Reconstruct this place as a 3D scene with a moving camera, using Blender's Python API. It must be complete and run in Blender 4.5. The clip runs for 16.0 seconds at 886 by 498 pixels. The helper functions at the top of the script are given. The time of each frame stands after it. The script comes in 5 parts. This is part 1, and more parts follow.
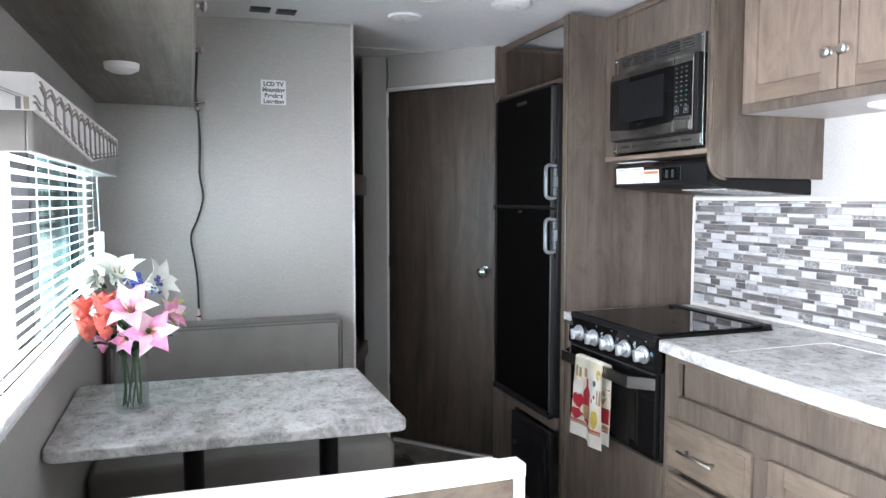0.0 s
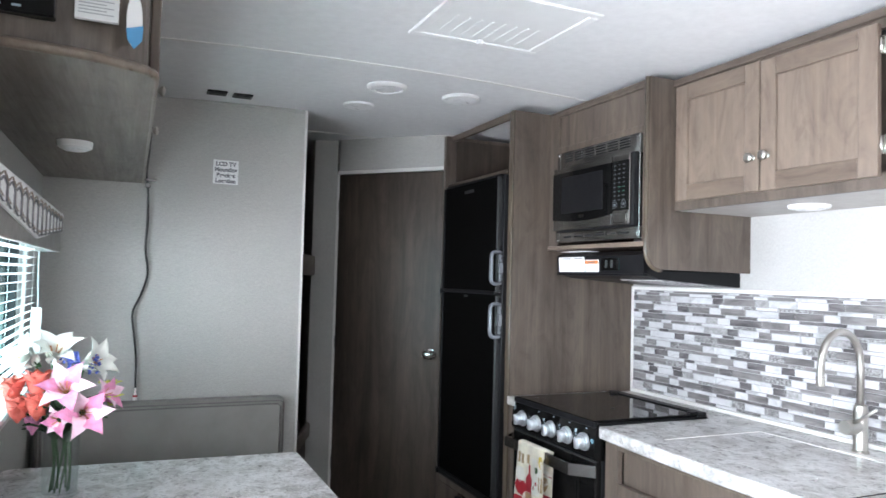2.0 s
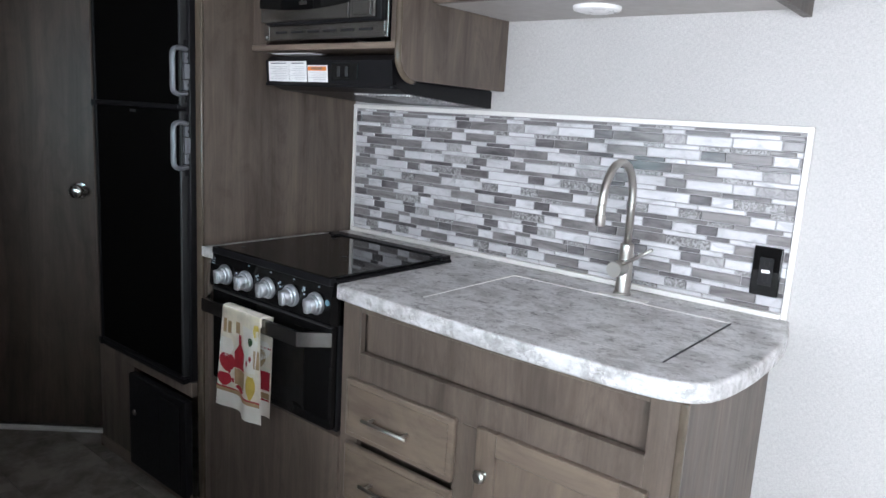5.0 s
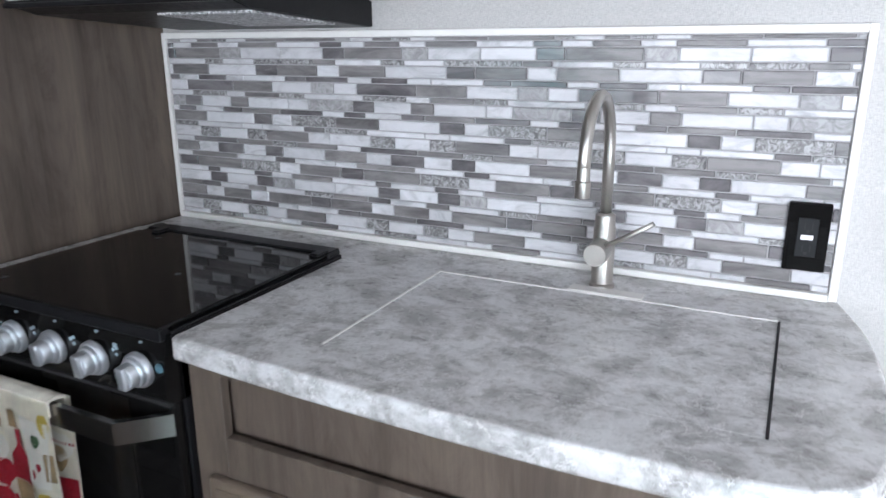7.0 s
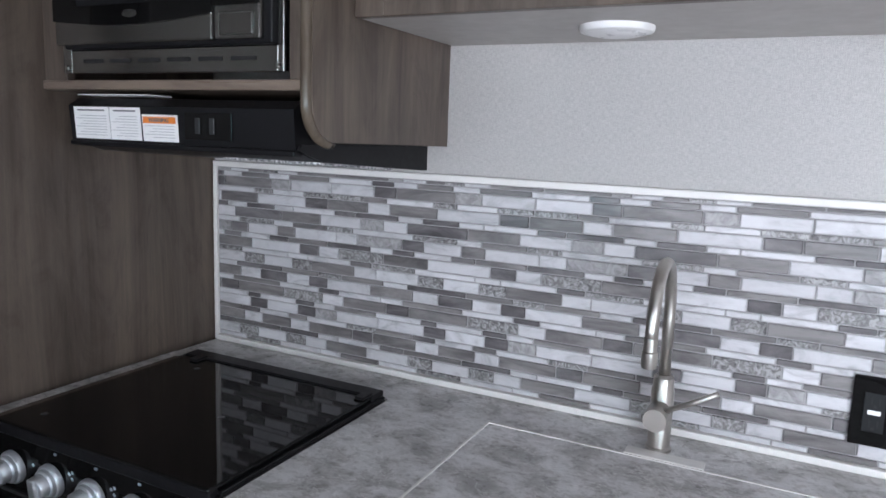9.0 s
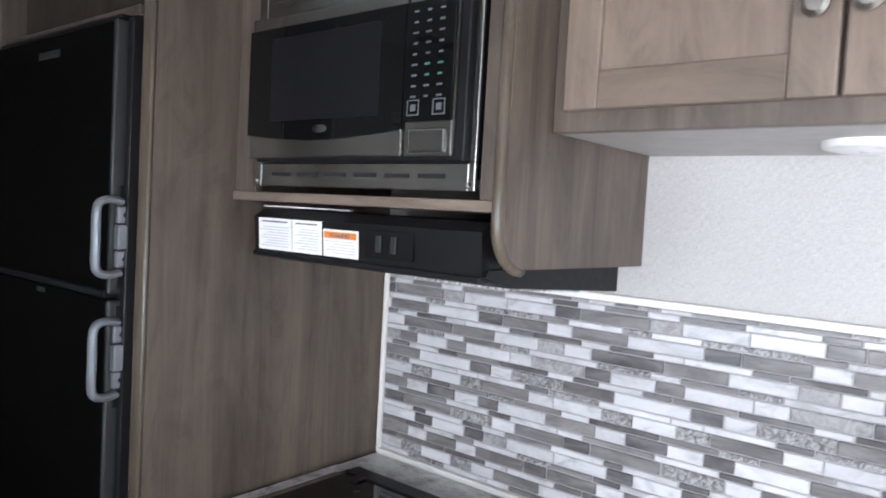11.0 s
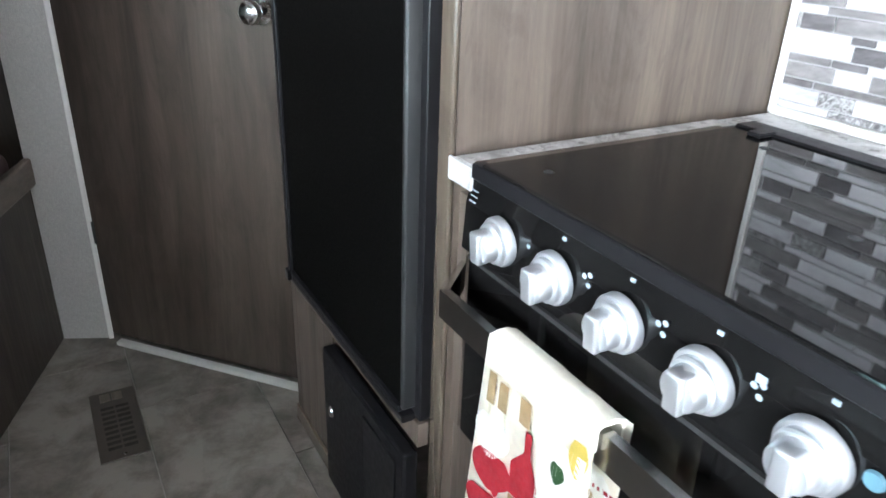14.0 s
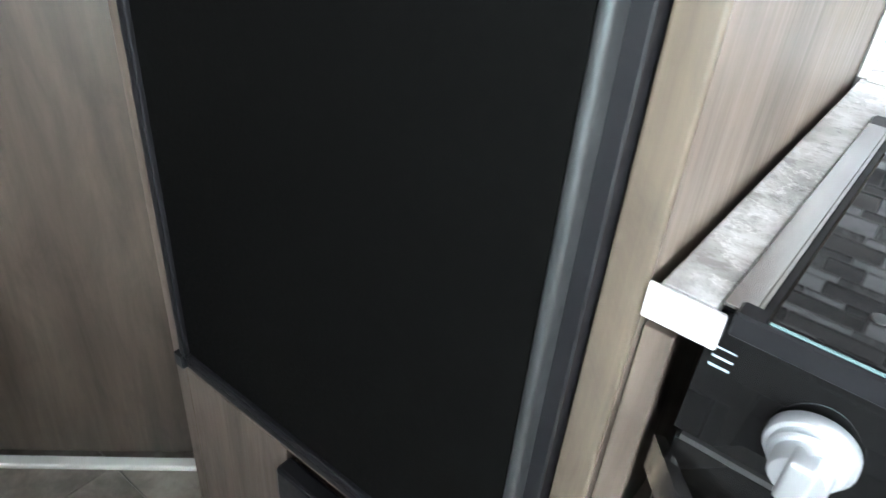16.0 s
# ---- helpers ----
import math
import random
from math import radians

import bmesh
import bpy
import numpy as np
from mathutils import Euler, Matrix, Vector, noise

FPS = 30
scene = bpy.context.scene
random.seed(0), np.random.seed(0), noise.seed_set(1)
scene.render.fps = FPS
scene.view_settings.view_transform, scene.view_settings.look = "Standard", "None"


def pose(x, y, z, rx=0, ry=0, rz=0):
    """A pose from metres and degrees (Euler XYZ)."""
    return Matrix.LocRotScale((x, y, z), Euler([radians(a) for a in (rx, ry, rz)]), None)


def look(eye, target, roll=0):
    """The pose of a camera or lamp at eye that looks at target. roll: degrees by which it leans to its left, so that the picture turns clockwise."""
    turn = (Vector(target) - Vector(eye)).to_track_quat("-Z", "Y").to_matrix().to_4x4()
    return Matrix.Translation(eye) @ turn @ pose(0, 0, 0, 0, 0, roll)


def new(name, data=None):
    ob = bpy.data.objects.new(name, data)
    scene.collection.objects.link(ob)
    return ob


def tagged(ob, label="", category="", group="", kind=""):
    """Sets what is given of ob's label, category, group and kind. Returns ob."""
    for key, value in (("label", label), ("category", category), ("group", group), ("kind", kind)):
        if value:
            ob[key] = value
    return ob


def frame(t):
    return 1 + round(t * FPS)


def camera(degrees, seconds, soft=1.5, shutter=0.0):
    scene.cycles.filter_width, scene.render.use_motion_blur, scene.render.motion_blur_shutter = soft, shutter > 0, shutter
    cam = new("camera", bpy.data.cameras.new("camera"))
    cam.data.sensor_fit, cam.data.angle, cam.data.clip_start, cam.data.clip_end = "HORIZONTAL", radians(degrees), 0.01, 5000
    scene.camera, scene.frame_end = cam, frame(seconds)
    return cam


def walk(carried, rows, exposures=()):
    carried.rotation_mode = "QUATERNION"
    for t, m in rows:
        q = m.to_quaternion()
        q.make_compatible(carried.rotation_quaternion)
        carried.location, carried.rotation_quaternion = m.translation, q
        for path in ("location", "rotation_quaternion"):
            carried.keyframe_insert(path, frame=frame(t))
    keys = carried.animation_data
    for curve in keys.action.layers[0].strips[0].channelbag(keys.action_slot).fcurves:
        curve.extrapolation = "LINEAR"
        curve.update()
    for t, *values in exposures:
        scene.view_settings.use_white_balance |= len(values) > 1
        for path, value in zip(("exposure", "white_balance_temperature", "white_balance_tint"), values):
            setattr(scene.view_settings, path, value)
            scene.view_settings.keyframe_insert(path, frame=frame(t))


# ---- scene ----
cam = camera(63.9, 16.0, shutter=0.25)
METRES, EYE, TILT, LEAN, TURN = 3.1, 1.5, 0.0, 0.0, -19.2
PATH = [
    (0, (0.121, 0.152, 1.39), (0.787, 2.032, 1.25), 0.0),
    (0.5, (0.11, 0.132, 1.391), (0.784, 2.011, 1.276), 0.2),
    (1, (0.109, 0.124, 1.402), (0.793, 2.0, 1.312), 0.3),
    (1.5, (0.102, 0.115, 1.41), (0.779, 1.997, 1.436), 0.8),
    (2, (0.105, 0.108, 1.411), (0.907, 1.938, 1.494), 1.5),
    (2.5, (0.113, 0.113, 1.402), (1.067, 1.87, 1.462), 1.9),
    (3, (0.143, 0.145, 1.405), (1.213, 1.835, 1.375), 2.0),
    (3.5, (0.196, 0.263, 1.402), (1.392, 1.86, 1.26), 2.1),
    (4, (0.231, 0.428, 1.39), (1.602, 1.87, 1.183), 1.5),
    (4.2, (0.253, 0.481, 1.377), (1.666, 1.873, 1.121), 1.8),
    (6.3, (0.585, 1.197, 1.376), (2.243, 2.195, 0.868), 1.2),
    (6.5, (0.644, 1.229, 1.363), (2.334, 2.163, 0.843), -0.3),
    (7, (0.843, 1.276, 1.367), (2.565, 2.129, 0.814), -0.2),
    (7.5, (0.981, 1.295, 1.371), (2.726, 2.144, 0.887), 2.2),
    (8, (0.953, 1.322, 1.391), (2.697, 2.207, 0.969), 3.4),
    (8.5, (0.851, 1.376, 1.422), (2.619, 2.242, 1.072), 3.3),
    (8.7, (0.832, 1.38, 1.454), (2.605, 2.241, 1.112), 2.6),
    (10.8, (0.863, 1.512, 1.53), (2.475, 2.695, 1.497), 3.8),
    (11, (0.918, 1.52, 1.541), (2.47, 2.777, 1.44), 3.2),
    (11.5, (0.942, 1.541, 1.448), (2.397, 2.903, 1.274), 3.4),
    (12, (0.997, 1.547, 1.387), (2.288, 3.042, 1.071), 3.9),
    (12.5, (1.02, 1.551, 1.345), (2.155, 3.136, 0.899), 4.4),
    (13, (1.048, 1.638, 1.296), (2.081, 3.25, 0.716), 3.6),
    (13.5, (1.098, 1.825, 1.259), (2.04, 3.446, 0.561), 2.5),
    (14, (1.121, 1.976, 1.213), (2.032, 3.539, 0.362), 2.1),
    (14.5, (1.176, 2.134, 1.192), (2.004, 3.659, 0.197), 2.6),
    (15, (1.209, 2.276, 1.19), (1.991, 3.804, 0.164), 3.4),
    (15.5, (1.163, 2.452, 1.203), (2.271, 3.734, 0.141), 5.3),
    (16, (1.145, 2.635, 1.23), (2.476, 3.609, 0.099), 5.1),
]
walk(cam, [(t, look(eye, target, roll)) for t, eye, target, roll in PATH], exposures=[(0.0, 0.74, 6300, 14), (1.5, 0.66, 6250, 12), (2.5, 0.48, 6250, 13), (3.2, 0.34, 6280, 14), (4.0, 0.03, 6300, 14), (6.5, -0.34, 6200, 14), (7.5, -0.06, 6210, 14), (8.5, -0.6, 6200, 16), (11.0, 0.2, 6320, 15), (11.5, 0.6, 6320, 15), (12.5, 1.14, 6200, 14), (13.5, 1.51, 6120, 11), (14.5, 2.14, 6200, 10), (15.0, 2.32, 6200, 11), (16.0, 2.48, 6250, 7)])

# ---- world, sun, large lights ----
world = bpy.data.worlds.new("world")
scene.world = world
world.use_nodes = True
wn = world.node_tree.nodes
sky = wn.new("ShaderNodeTexSky")
sky.sky_type, sky.sun_disc, sky.sun_elevation, sky.sun_rotation = "NISHITA", False, radians(52), radians(184)
world.node_tree.links.new(sky.outputs[0], wn["Background"].inputs[0])
wn["Background"].inputs[1].default_value = 0.01
sun = new("sun", bpy.data.lights.new("sun", "SUN"))
sun.data.energy, sun.data.angle, sun.data.color = 2.5, radians(3), (1.0, 0.97, 0.92)
sun.matrix_world = look((-0.5, -6.5, 8.3), (0, 0, 0))


def window_lamp(name, centre, target, sx, sy, watts):
    ob = new(name, bpy.data.lights.new(name, "AREA"))
    ob.data.shape, ob.data.size, ob.data.size_y, ob.data.energy, ob.data.color = "RECTANGLE", sx, sy, watts, (0.92, 0.94, 1.0)
    ob.matrix_world = look(centre, target)
    return ob


window_lamp("daylight_dinette_window", (-0.37, 2.15, 1.24), (3, 2.15, 1.05), 1.5, 0.5, 42)
window_lamp("daylight_entry_opening", (-0.37, 0.0, 1.08), (3, 0.30, 0.76), 1.7, 1.3, 106).data.spread = radians(140)
window_lamp("daylight_front_window", (1.0, -2.3, 1.4), (1.0, 3, 1.2), 1.6, 0.8, 6)


# ---- materials ----
def material(name):
    m = bpy.data.materials.new(name)
    m.use_nodes = True
    t = m.node_tree
    return m, t, t.nodes["Principled BSDF"]


def coords(t, scale=(1, 1, 1), rot=(0, 0, 0)):
    c = t.nodes.new("ShaderNodeTexCoord")
    mp = t.nodes.new("ShaderNodeMapping")
    mp.inputs["Scale"].default_value = scale
    mp.inputs["Rotation"].default_value = rot
    t.links.new(c.outputs["Object"], mp.inputs["Vector"])
    return mp.outputs[0]


def noise_tex(t, vec, scale, detail=4, rough=0.55, distortion=0.0):
    n = t.nodes.new("ShaderNodeTexNoise")
    n.inputs["Scale"].default_value, n.inputs["Detail"].default_value = scale, detail
    n.inputs["Roughness"].default_value, n.inputs["Distortion"].default_value = rough, distortion
    if vec is not None:
        t.links.new(vec, n.inputs["Vector"])
    return n.outputs["Fac"]


def ramp(t, fac, stops):
    r = t.nodes.new("ShaderNodeValToRGB")
    els = r.color_ramp.elements
    while len(els) < len(stops):
        els.new(0.5)
    for e, (p, c) in zip(els, stops):
        e.position, e.color = p, (*c, 1)
    t.links.new(fac, r.inputs[0])
    return r.outputs[0]


def mix(t, fac, a, b, kind="MIX"):
    n = t.nodes.new("ShaderNodeMix")
    n.data_type, n.blend_type = "RGBA", kind
    for sock, v in ((n.inputs[0], fac), (n.inputs[6], a), (n.inputs[7], b)):
        if isinstance(v, (int, float)):
            sock.default_value = v
        elif isinstance(v, tuple):
            sock.default_value = (*v, 1)
        else:
            t.links.new(v, sock)
    return n.outputs[2]


def bump(t, bsdf, height, strength=0.2, distance=0.001):
    b = t.nodes.new("ShaderNodeBump")
    b.inputs["Strength"].default_value, b.inputs["Distance"].default_value = strength, distance
    t.links.new(height, b.inputs["Height"])
    t.links.new(b.outputs[0], bsdf.inputs["Normal"])


def plain(name, color, rough=0.5, metal=0.0, vary=0.06, scale=12, relief=0.0, relief_scale=300, coat=0.0, emit=0.0, emit_color=None):
    m, t, b = material(name)
    v = coords(t)
    n = noise_tex(t, v, scale, 5)
    lo, hi = tuple(c * (1 - vary) for c in color), tuple(min(1, c * (1 + vary)) for c in color)
    t.links.new(ramp(t, n, [(0.3, lo), (0.7, hi)]), b.inputs["Base Color"])
    b.inputs["Metallic"].default_value = metal
    b.inputs["Coat Weight"].default_value = coat
    n2 = noise_tex(t, v, scale * 3, 4)
    r = ramp(t, n2, [(0.3, (rough * 0.85,) * 3), (0.7, (min(1, rough * 1.15),) * 3)])
    if metal > 0.9:
        b.inputs["Roughness"].default_value = rough
    else:
        t.links.new(r, b.inputs["Roughness"])
    if relief:
        bump(t, b, noise_tex(t, v, relief_scale, 3), relief, 0.0006)
    if emit:
        b.inputs["Emission Color"].default_value = (*(emit_color or color), 1)
        b.inputs["Emission Strength"].default_value = emit
    return m


def wood(name, dark, light, axis="z", rough=0.42, contrast=1.0, coat=0.0):
    m, t, b = material(name)
    s = {"x": (0.7, 9, 9), "y": (9, 0.7, 9), "z": (9, 9, 0.7)}[axis]
    s2 = tuple(8 * k if k > 5 else 2.6 for k in s)
    v, v2 = coords(t, s), coords(t, s2)
    n = noise_tex(t, v, 1.2, 7, 0.66, 1.3)
    fine = noise_tex(t, v2, 1.3, 5, 0.75)
    big = noise_tex(t, coords(t, (1.6, 1.6, 0.8)), 1.7, 3)
    mid = tuple((a + c) / 2 for a, c in zip(dark, light))
    col = ramp(t, n, [(0.30, dark), (0.47, mid), (0.66, light)])
    streak = ramp(t, fine, [(0.32, (0.74, 0.73, 0.72)), (0.6, (1.05, 1.05, 1.05))])
    col = mix(t, 0.42 * contrast, col, streak, "MULTIPLY")
    col = mix(t, 0.7, col, ramp(t, big, [(0.3, (0.78, 0.77, 0.78)), (0.7, (1.14, 1.13, 1.08))]), "MULTIPLY")
    mott = noise_tex(t, coords(t, tuple(4.5 if k > 5 else 1.5 for k in s)), 2.2, 7, 0.72, 1.8)
    col = mix(t, 0.75, col, ramp(t, mott, [(0.38, (0.70, 0.68, 0.66)), (0.47, (0.92, 0.92, 0.91)), (0.60, (1.10, 1.09, 1.05))]), "MULTIPLY")
    t.links.new(col, b.inputs["Base Color"])
    t.links.new(ramp(t, fine, [(0.3, (rough * 1.2,) * 3), (0.7, (rough * 0.85,) * 3)]), b.inputs["Roughness"])
    b.inputs["Coat Weight"].default_value = coat
    bump(t, b, fine, 0.15, 0.0004)
    return m


def marble(name, scale=1.0):
    m, t, b = material(name)
    v = coords(t, (scale * 1.1, scale * 0.8, scale))
    n1 = noise_tex(t, v, 12.0, 12, 0.7, 0.35)
    n2 = noise_tex(t, v, 34.0, 8, 0.75, 0.2)
    n3 = noise_tex(t, v, 6.0, 8, 0.65, 0.3)
    base = ramp(t, n1, [(0.37, (0.30, 0.292, 0.282)), (0.45, (0.405, 0.397, 0.388)), (0.52, (0.55, 0.545, 0.54)), (0.64, (0.68, 0.678, 0.675))])
    fleck = ramp(t, n2, [(0.41, (0.66, 0.64, 0.62)), (0.45, (0.95, 0.95, 0.95)), (0.7, (1.0, 1.0, 1.0))])
    col = mix(t, 0.8, base, fleck, "MULTIPLY")
    vein = ramp(t, n3, [(0.492, (0, 0, 0)), (0.5, (0.6, 0.6, 0.6)), (0.508, (0, 0, 0))])
    col = mix(t, vein, col, (0.80, 0.79, 0.78))
    t.links.new(col, b.inputs["Base Color"])
    t.links.new(ramp(t, n2, [(0.3, (0.34,) * 3), (0.7, (0.24,) * 3)]), b.inputs["Roughness"])
    return m


def linen(name, color, strength=0.35):
    m, t, b = material(name)
    h = noise_tex(t, coords(t, (110, 110, 900)), 1.0, 3, 0.6)
    w = noise_tex(t, coords(t, (800, 800, 90)), 1.0, 3, 0.6)
    big = noise_tex(t, coords(t), 2.2, 4)
    weave = mix(t, 0.5, h, w)
    lo, hi = tuple(c * 0.74 for c in color), tuple(c * 1.09 for c in color)
    col = ramp(t, weave, [(0.36, lo), (0.62, hi)])
    col = mix(t, 0.35, col, ramp(t, big, [(0.3, (0.9, 0.9, 0.9)), (0.7, (1.06, 1.06, 1.05))]), "MULTIPLY")
    t.links.new(col, b.inputs["Base Color"])
    b.inputs["Roughness"].default_value = 0.72
    bump(t, b, weave, strength, 0.0006)
    return m


def glass(name, color=(1, 1, 1), rough=0.0, ior=1.45):
    m, t, b = material(name)
    b.inputs["Base Color"].default_value = (*color, 1)
    b.inputs["Roughness"].default_value = rough
    b.inputs["IOR"].default_value = ior
    b.inputs["Transmission Weight"].default_value = 1.0
    return m


def stone_tile(name, lo, mid, hi, rough=0.3, scale=20, swirl=1.6, streak=0.0):
    """A tile whose shade differs from piece to piece."""
    m, t, b = material(name)
    info = t.nodes.new("ShaderNodeObjectInfo")
    geo = t.nodes.new("ShaderNodeNewGeometry")
    add = t.nodes.new("ShaderNodeMath")
    add.operation = "ADD"
    t.links.new(info.outputs["Random"], add.inputs[0])
    t.links.new(geo.outputs["Random Per Island"], add.inputs[1])
    tc = t.nodes.new("ShaderNodeTexCoord")
    sh = t.nodes.new("ShaderNodeVectorMath")
    sh.operation = "ADD"
    cmb = t.nodes.new("ShaderNodeCombineXYZ")
    mul = t.nodes.new("ShaderNodeMath")
    mul.operation = "MULTIPLY"
    mul.inputs[1].default_value = 7.3
    t.links.new(add.outputs[0], mul.inputs[0])
    for k in range(3):
        t.links.new(mul.outputs[0], cmb.inputs[k])
    t.links.new(tc.outputs["Object"], sh.inputs[0])
    t.links.new(cmb.outputs[0], sh.inputs[1])
    vec = sh.outputs[0]
    if streak:
        mp = t.nodes.new("ShaderNodeMapping")
        mp.inputs["Scale"].default_value = (1, 1 / streak, streak)
        t.links.new(vec, mp.inputs["Vector"])
        vec = mp.outputs[0]
    n = noise_tex(t, vec, scale, 8, 0.66, swirl)
    col = ramp(t, n, [(0.33, lo), (0.46, mid), (0.6, hi)])
    fr = t.nodes.new("ShaderNodeMath")
    fr.operation = "FRACT"
    t.links.new(mul.outputs[0], fr.inputs[0])
    col = mix(t, 0.7, col, ramp(t, fr.outputs[0], [(0.0, (0.8, 0.8, 0.8)), (1.0, (1.1, 1.1, 1.1))]), "MULTIPLY")
    t.links.new(col, b.inputs["Base Color"])
    b.inputs["Roughness"].default_value = rough
    return m


M = {}
M["wood"] = wood("dark_laminate", (0.0600, 0.0470, 0.0385), (0.145, 0.115, 0.095), "z")
M["wood_y"] = wood("dark_laminate_along", (0.0600, 0.0470, 0.0385), (0.145, 0.115, 0.095), "y")
# espresso of the bathroom door; also stands in for shade inside the cubby
M["wood_dim"] = wood("espresso_and_shaded_laminate", (0.034, 0.0255, 0.0205), (0.085, 0.067, 0.0535), "z")
M["edge"] = wood("edge_banding", (0.060, 0.049, 0.038), (0.122, 0.099, 0.077), "z", 0.2)
M["edge_y"] = wood("edge_banding_along", (0.13, 0.10, 0.08), (0.215, 0.17, 0.137), "y", 0.3)
M["underside"] = wood("taupe_underside", (0.105, 0.092, 0.080), (0.195, 0.172, 0.150), "y", 0.4, 0.5)
M["maple"] = wood("stained_maple", (0.150, 0.113, 0.089), (0.215, 0.170, 0.137), "z", 0.38, 0.6)
M["maple_y"] = wood("stained_maple_along", (0.118, 0.088, 0.069), (0.176, 0.137, 0.109), "y", 0.38, 0.6)
M["maple_dark"] = wood("stained_maple_dark", (0.118, 0.091, 0.070), (0.180, 0.142, 0.112), "z", 0.38, 0.6)
M["maple_dark_y"] = wood("stained_maple_dark_along", (0.118, 0.091, 0.070), (0.180, 0.142, 0.112), "y", 0.38, 0.6)
M["counter"] = marble("marbled_laminate", 1.2)
M["linen"] = linen("linen_wallboard", (0.46, 0.453, 0.438))
M["linen_grey"] = linen("linen_wallboard_grey", (0.47, 0.46, 0.435))
M["ceiling"] = plain("ceiling_board", (0.74, 0.74, 0.74), 0.6, 0, 0.04, 30, 0.25, 220)
M["white"] = plain("white_plastic", (0.78, 0.78, 0.77), 0.35, 0, 0.03)
M["trim"] = plain("white_trim", (0.72, 0.71, 0.68), 0.4, 0, 0.04, 20)
M["lens"] = plain("frosted_lens", (0.82, 0.82, 0.82), 0.3, 0, 0.02)
M["vinyl"] = plain("grey_vinyl", (0.24, 0.228, 0.213), 0.5, 0, 0.08, 9, 0.35, 380)
M["piping"] = plain("grey_vinyl_piping", (0.15, 0.142, 0.132), 0.5)
M["cap"] = plain("white_vinyl_cap", (0.78, 0.76, 0.72), 0.42, 0, 0.03)
M["strip_cap"] = plain("mottled_white_cap", (0.44, 0.43, 0.42), 0.4, 0, 0.25, 60)
M["strip_metal"] = plain("reflecting_metal_strip", (0.42, 0.41, 0.405), 0.26, 1.0, 0.05, 40)
M["black"] = plain("black_plastic", (0.008, 0.008, 0.009), 0.38, 0, 0.15, 30)
M["black_gloss"] = plain("black_gloss_panel", (0.005, 0.005, 0.005), 0.035, 0, 0.1, 30)
M["fridge"] = plain("black_pebbled_panel", (0.0022, 0.0022, 0.0021), 0.42, 0, 0.2, 60, 0.3, 500)
M["fridge"].node_tree.nodes["Principled BSDF"].inputs["Specular IOR Level"].default_value = 0.035
M["grey_edge"] = plain("dark_grey_trim", (0.022, 0.0235, 0.024), 0.42, 0.1, 0.1)
M["black"].node_tree.nodes["Principled BSDF"].inputs["Specular IOR Level"].default_value = 0.2
M["black_gloss"].node_tree.nodes["Principled BSDF"].inputs["Specular IOR Level"].default_value = 0.22
M["handle_grey"] = plain("grey_painted_handle", (0.21, 0.22, 0.24), 0.38, 0.4, 0.06)
M["dark_hole"] = plain("dark_opening", (0.01, 0.01, 0.01), 0.8, 0, 0.1)
M["steel"] = plain("brushed_steel", (0.33, 0.32, 0.305), 0.25, 1.0, 0.05, 40)
M["steel_bright"] = plain("polished_steel", (0.70, 0.70, 0.69), 0.15, 1.0, 0.04, 40)
M["nickel"] = plain("brushed_nickel", (0.50, 0.475, 0.44), 0.33, 1.0, 0.02, 10)
M["knob"] = plain("satin_silver_knob", (0.66, 0.69, 0.72), 0.42, 0.9, 0.01, 6)
M["label"] = plain("white_label", (0.80, 0.80, 0.79), 0.5, 0, 0.02)
M["ink"] = plain("grey_print", (0.16, 0.16, 0.17), 0.6, 0, 0.1)
M["ink_light"] = plain("pale_print", (0.30, 0.37, 0.41), 0.5, 0, 0.05)
M["key_ink"] = plain("dim_print", (0.10, 0.11, 0.12), 0.5, 0, 0.05)
M["ink_blue"] = plain("blue_lamp", (0.07, 0.15, 0.19), 0.4, 0, 0.05)
M["text_grey"] = plain("fine_print", (0.45, 0.45, 0.46), 0.6)
M["orange"] = plain("orange_print", (0.72, 0.22, 0.04), 0.5, 0, 0.05)
M["red"] = plain("red_print", (0.40, 0.018, 0.032), 0.8, 0, 0.12, 60)
M["grout"] = plain("grey_grout", (0.34, 0.335, 0.335), 0.8, 0, 0.08)
M["tile_white"] = stone_tile("white_marble_tile", (0.36, 0.36, 0.37), (0.53, 0.53, 0.545), (0.60, 0.60, 0.615), 0.3, 18, 1.0, 1.6)
M["tile_light"] = stone_tile("pale_grey_marble_tile", (0.18, 0.175, 0.175), (0.27, 0.265, 0.265), (0.37, 0.365, 0.365), 0.35, 40)
M["tile_grey"] = stone_tile("grey_stone_tile", (0.092, 0.086, 0.086), (0.152, 0.144, 0.143), (0.225, 0.215, 0.212), 0.3, 16, 0.6, 2.2)
M["tile_dark"] = stone_tile("smoky_glass_tile", (0.070, 0.066, 0.069), (0.112, 0.106, 0.109), (0.18, 0.172, 0.175), 0.2, 12, 0.6, 1.8)
M["tile_mottled"] = stone_tile("crackled_tile", (0.085, 0.082, 0.083), (0.185, 0.18, 0.178), (0.40, 0.40, 0.40), 0.25, 60, 2.4)
M["floor_tile"] = stone_tile("stone_vinyl_tile", (0.120, 0.103, 0.087), (0.205, 0.181, 0.156), (0.31, 0.278, 0.242), 0.42, 8, 0.3)
M["floor_joint"] = plain("floor_joint", (0.36, 0.33, 0.30), 0.7)
M["vent_slot"] = plain("dim_slot", (0.045, 0.038, 0.032), 0.8)
M["vent_metal"] = plain("brown_metal_grille", (0.105, 0.088, 0.072), 0.45, 0.4, 0.08)


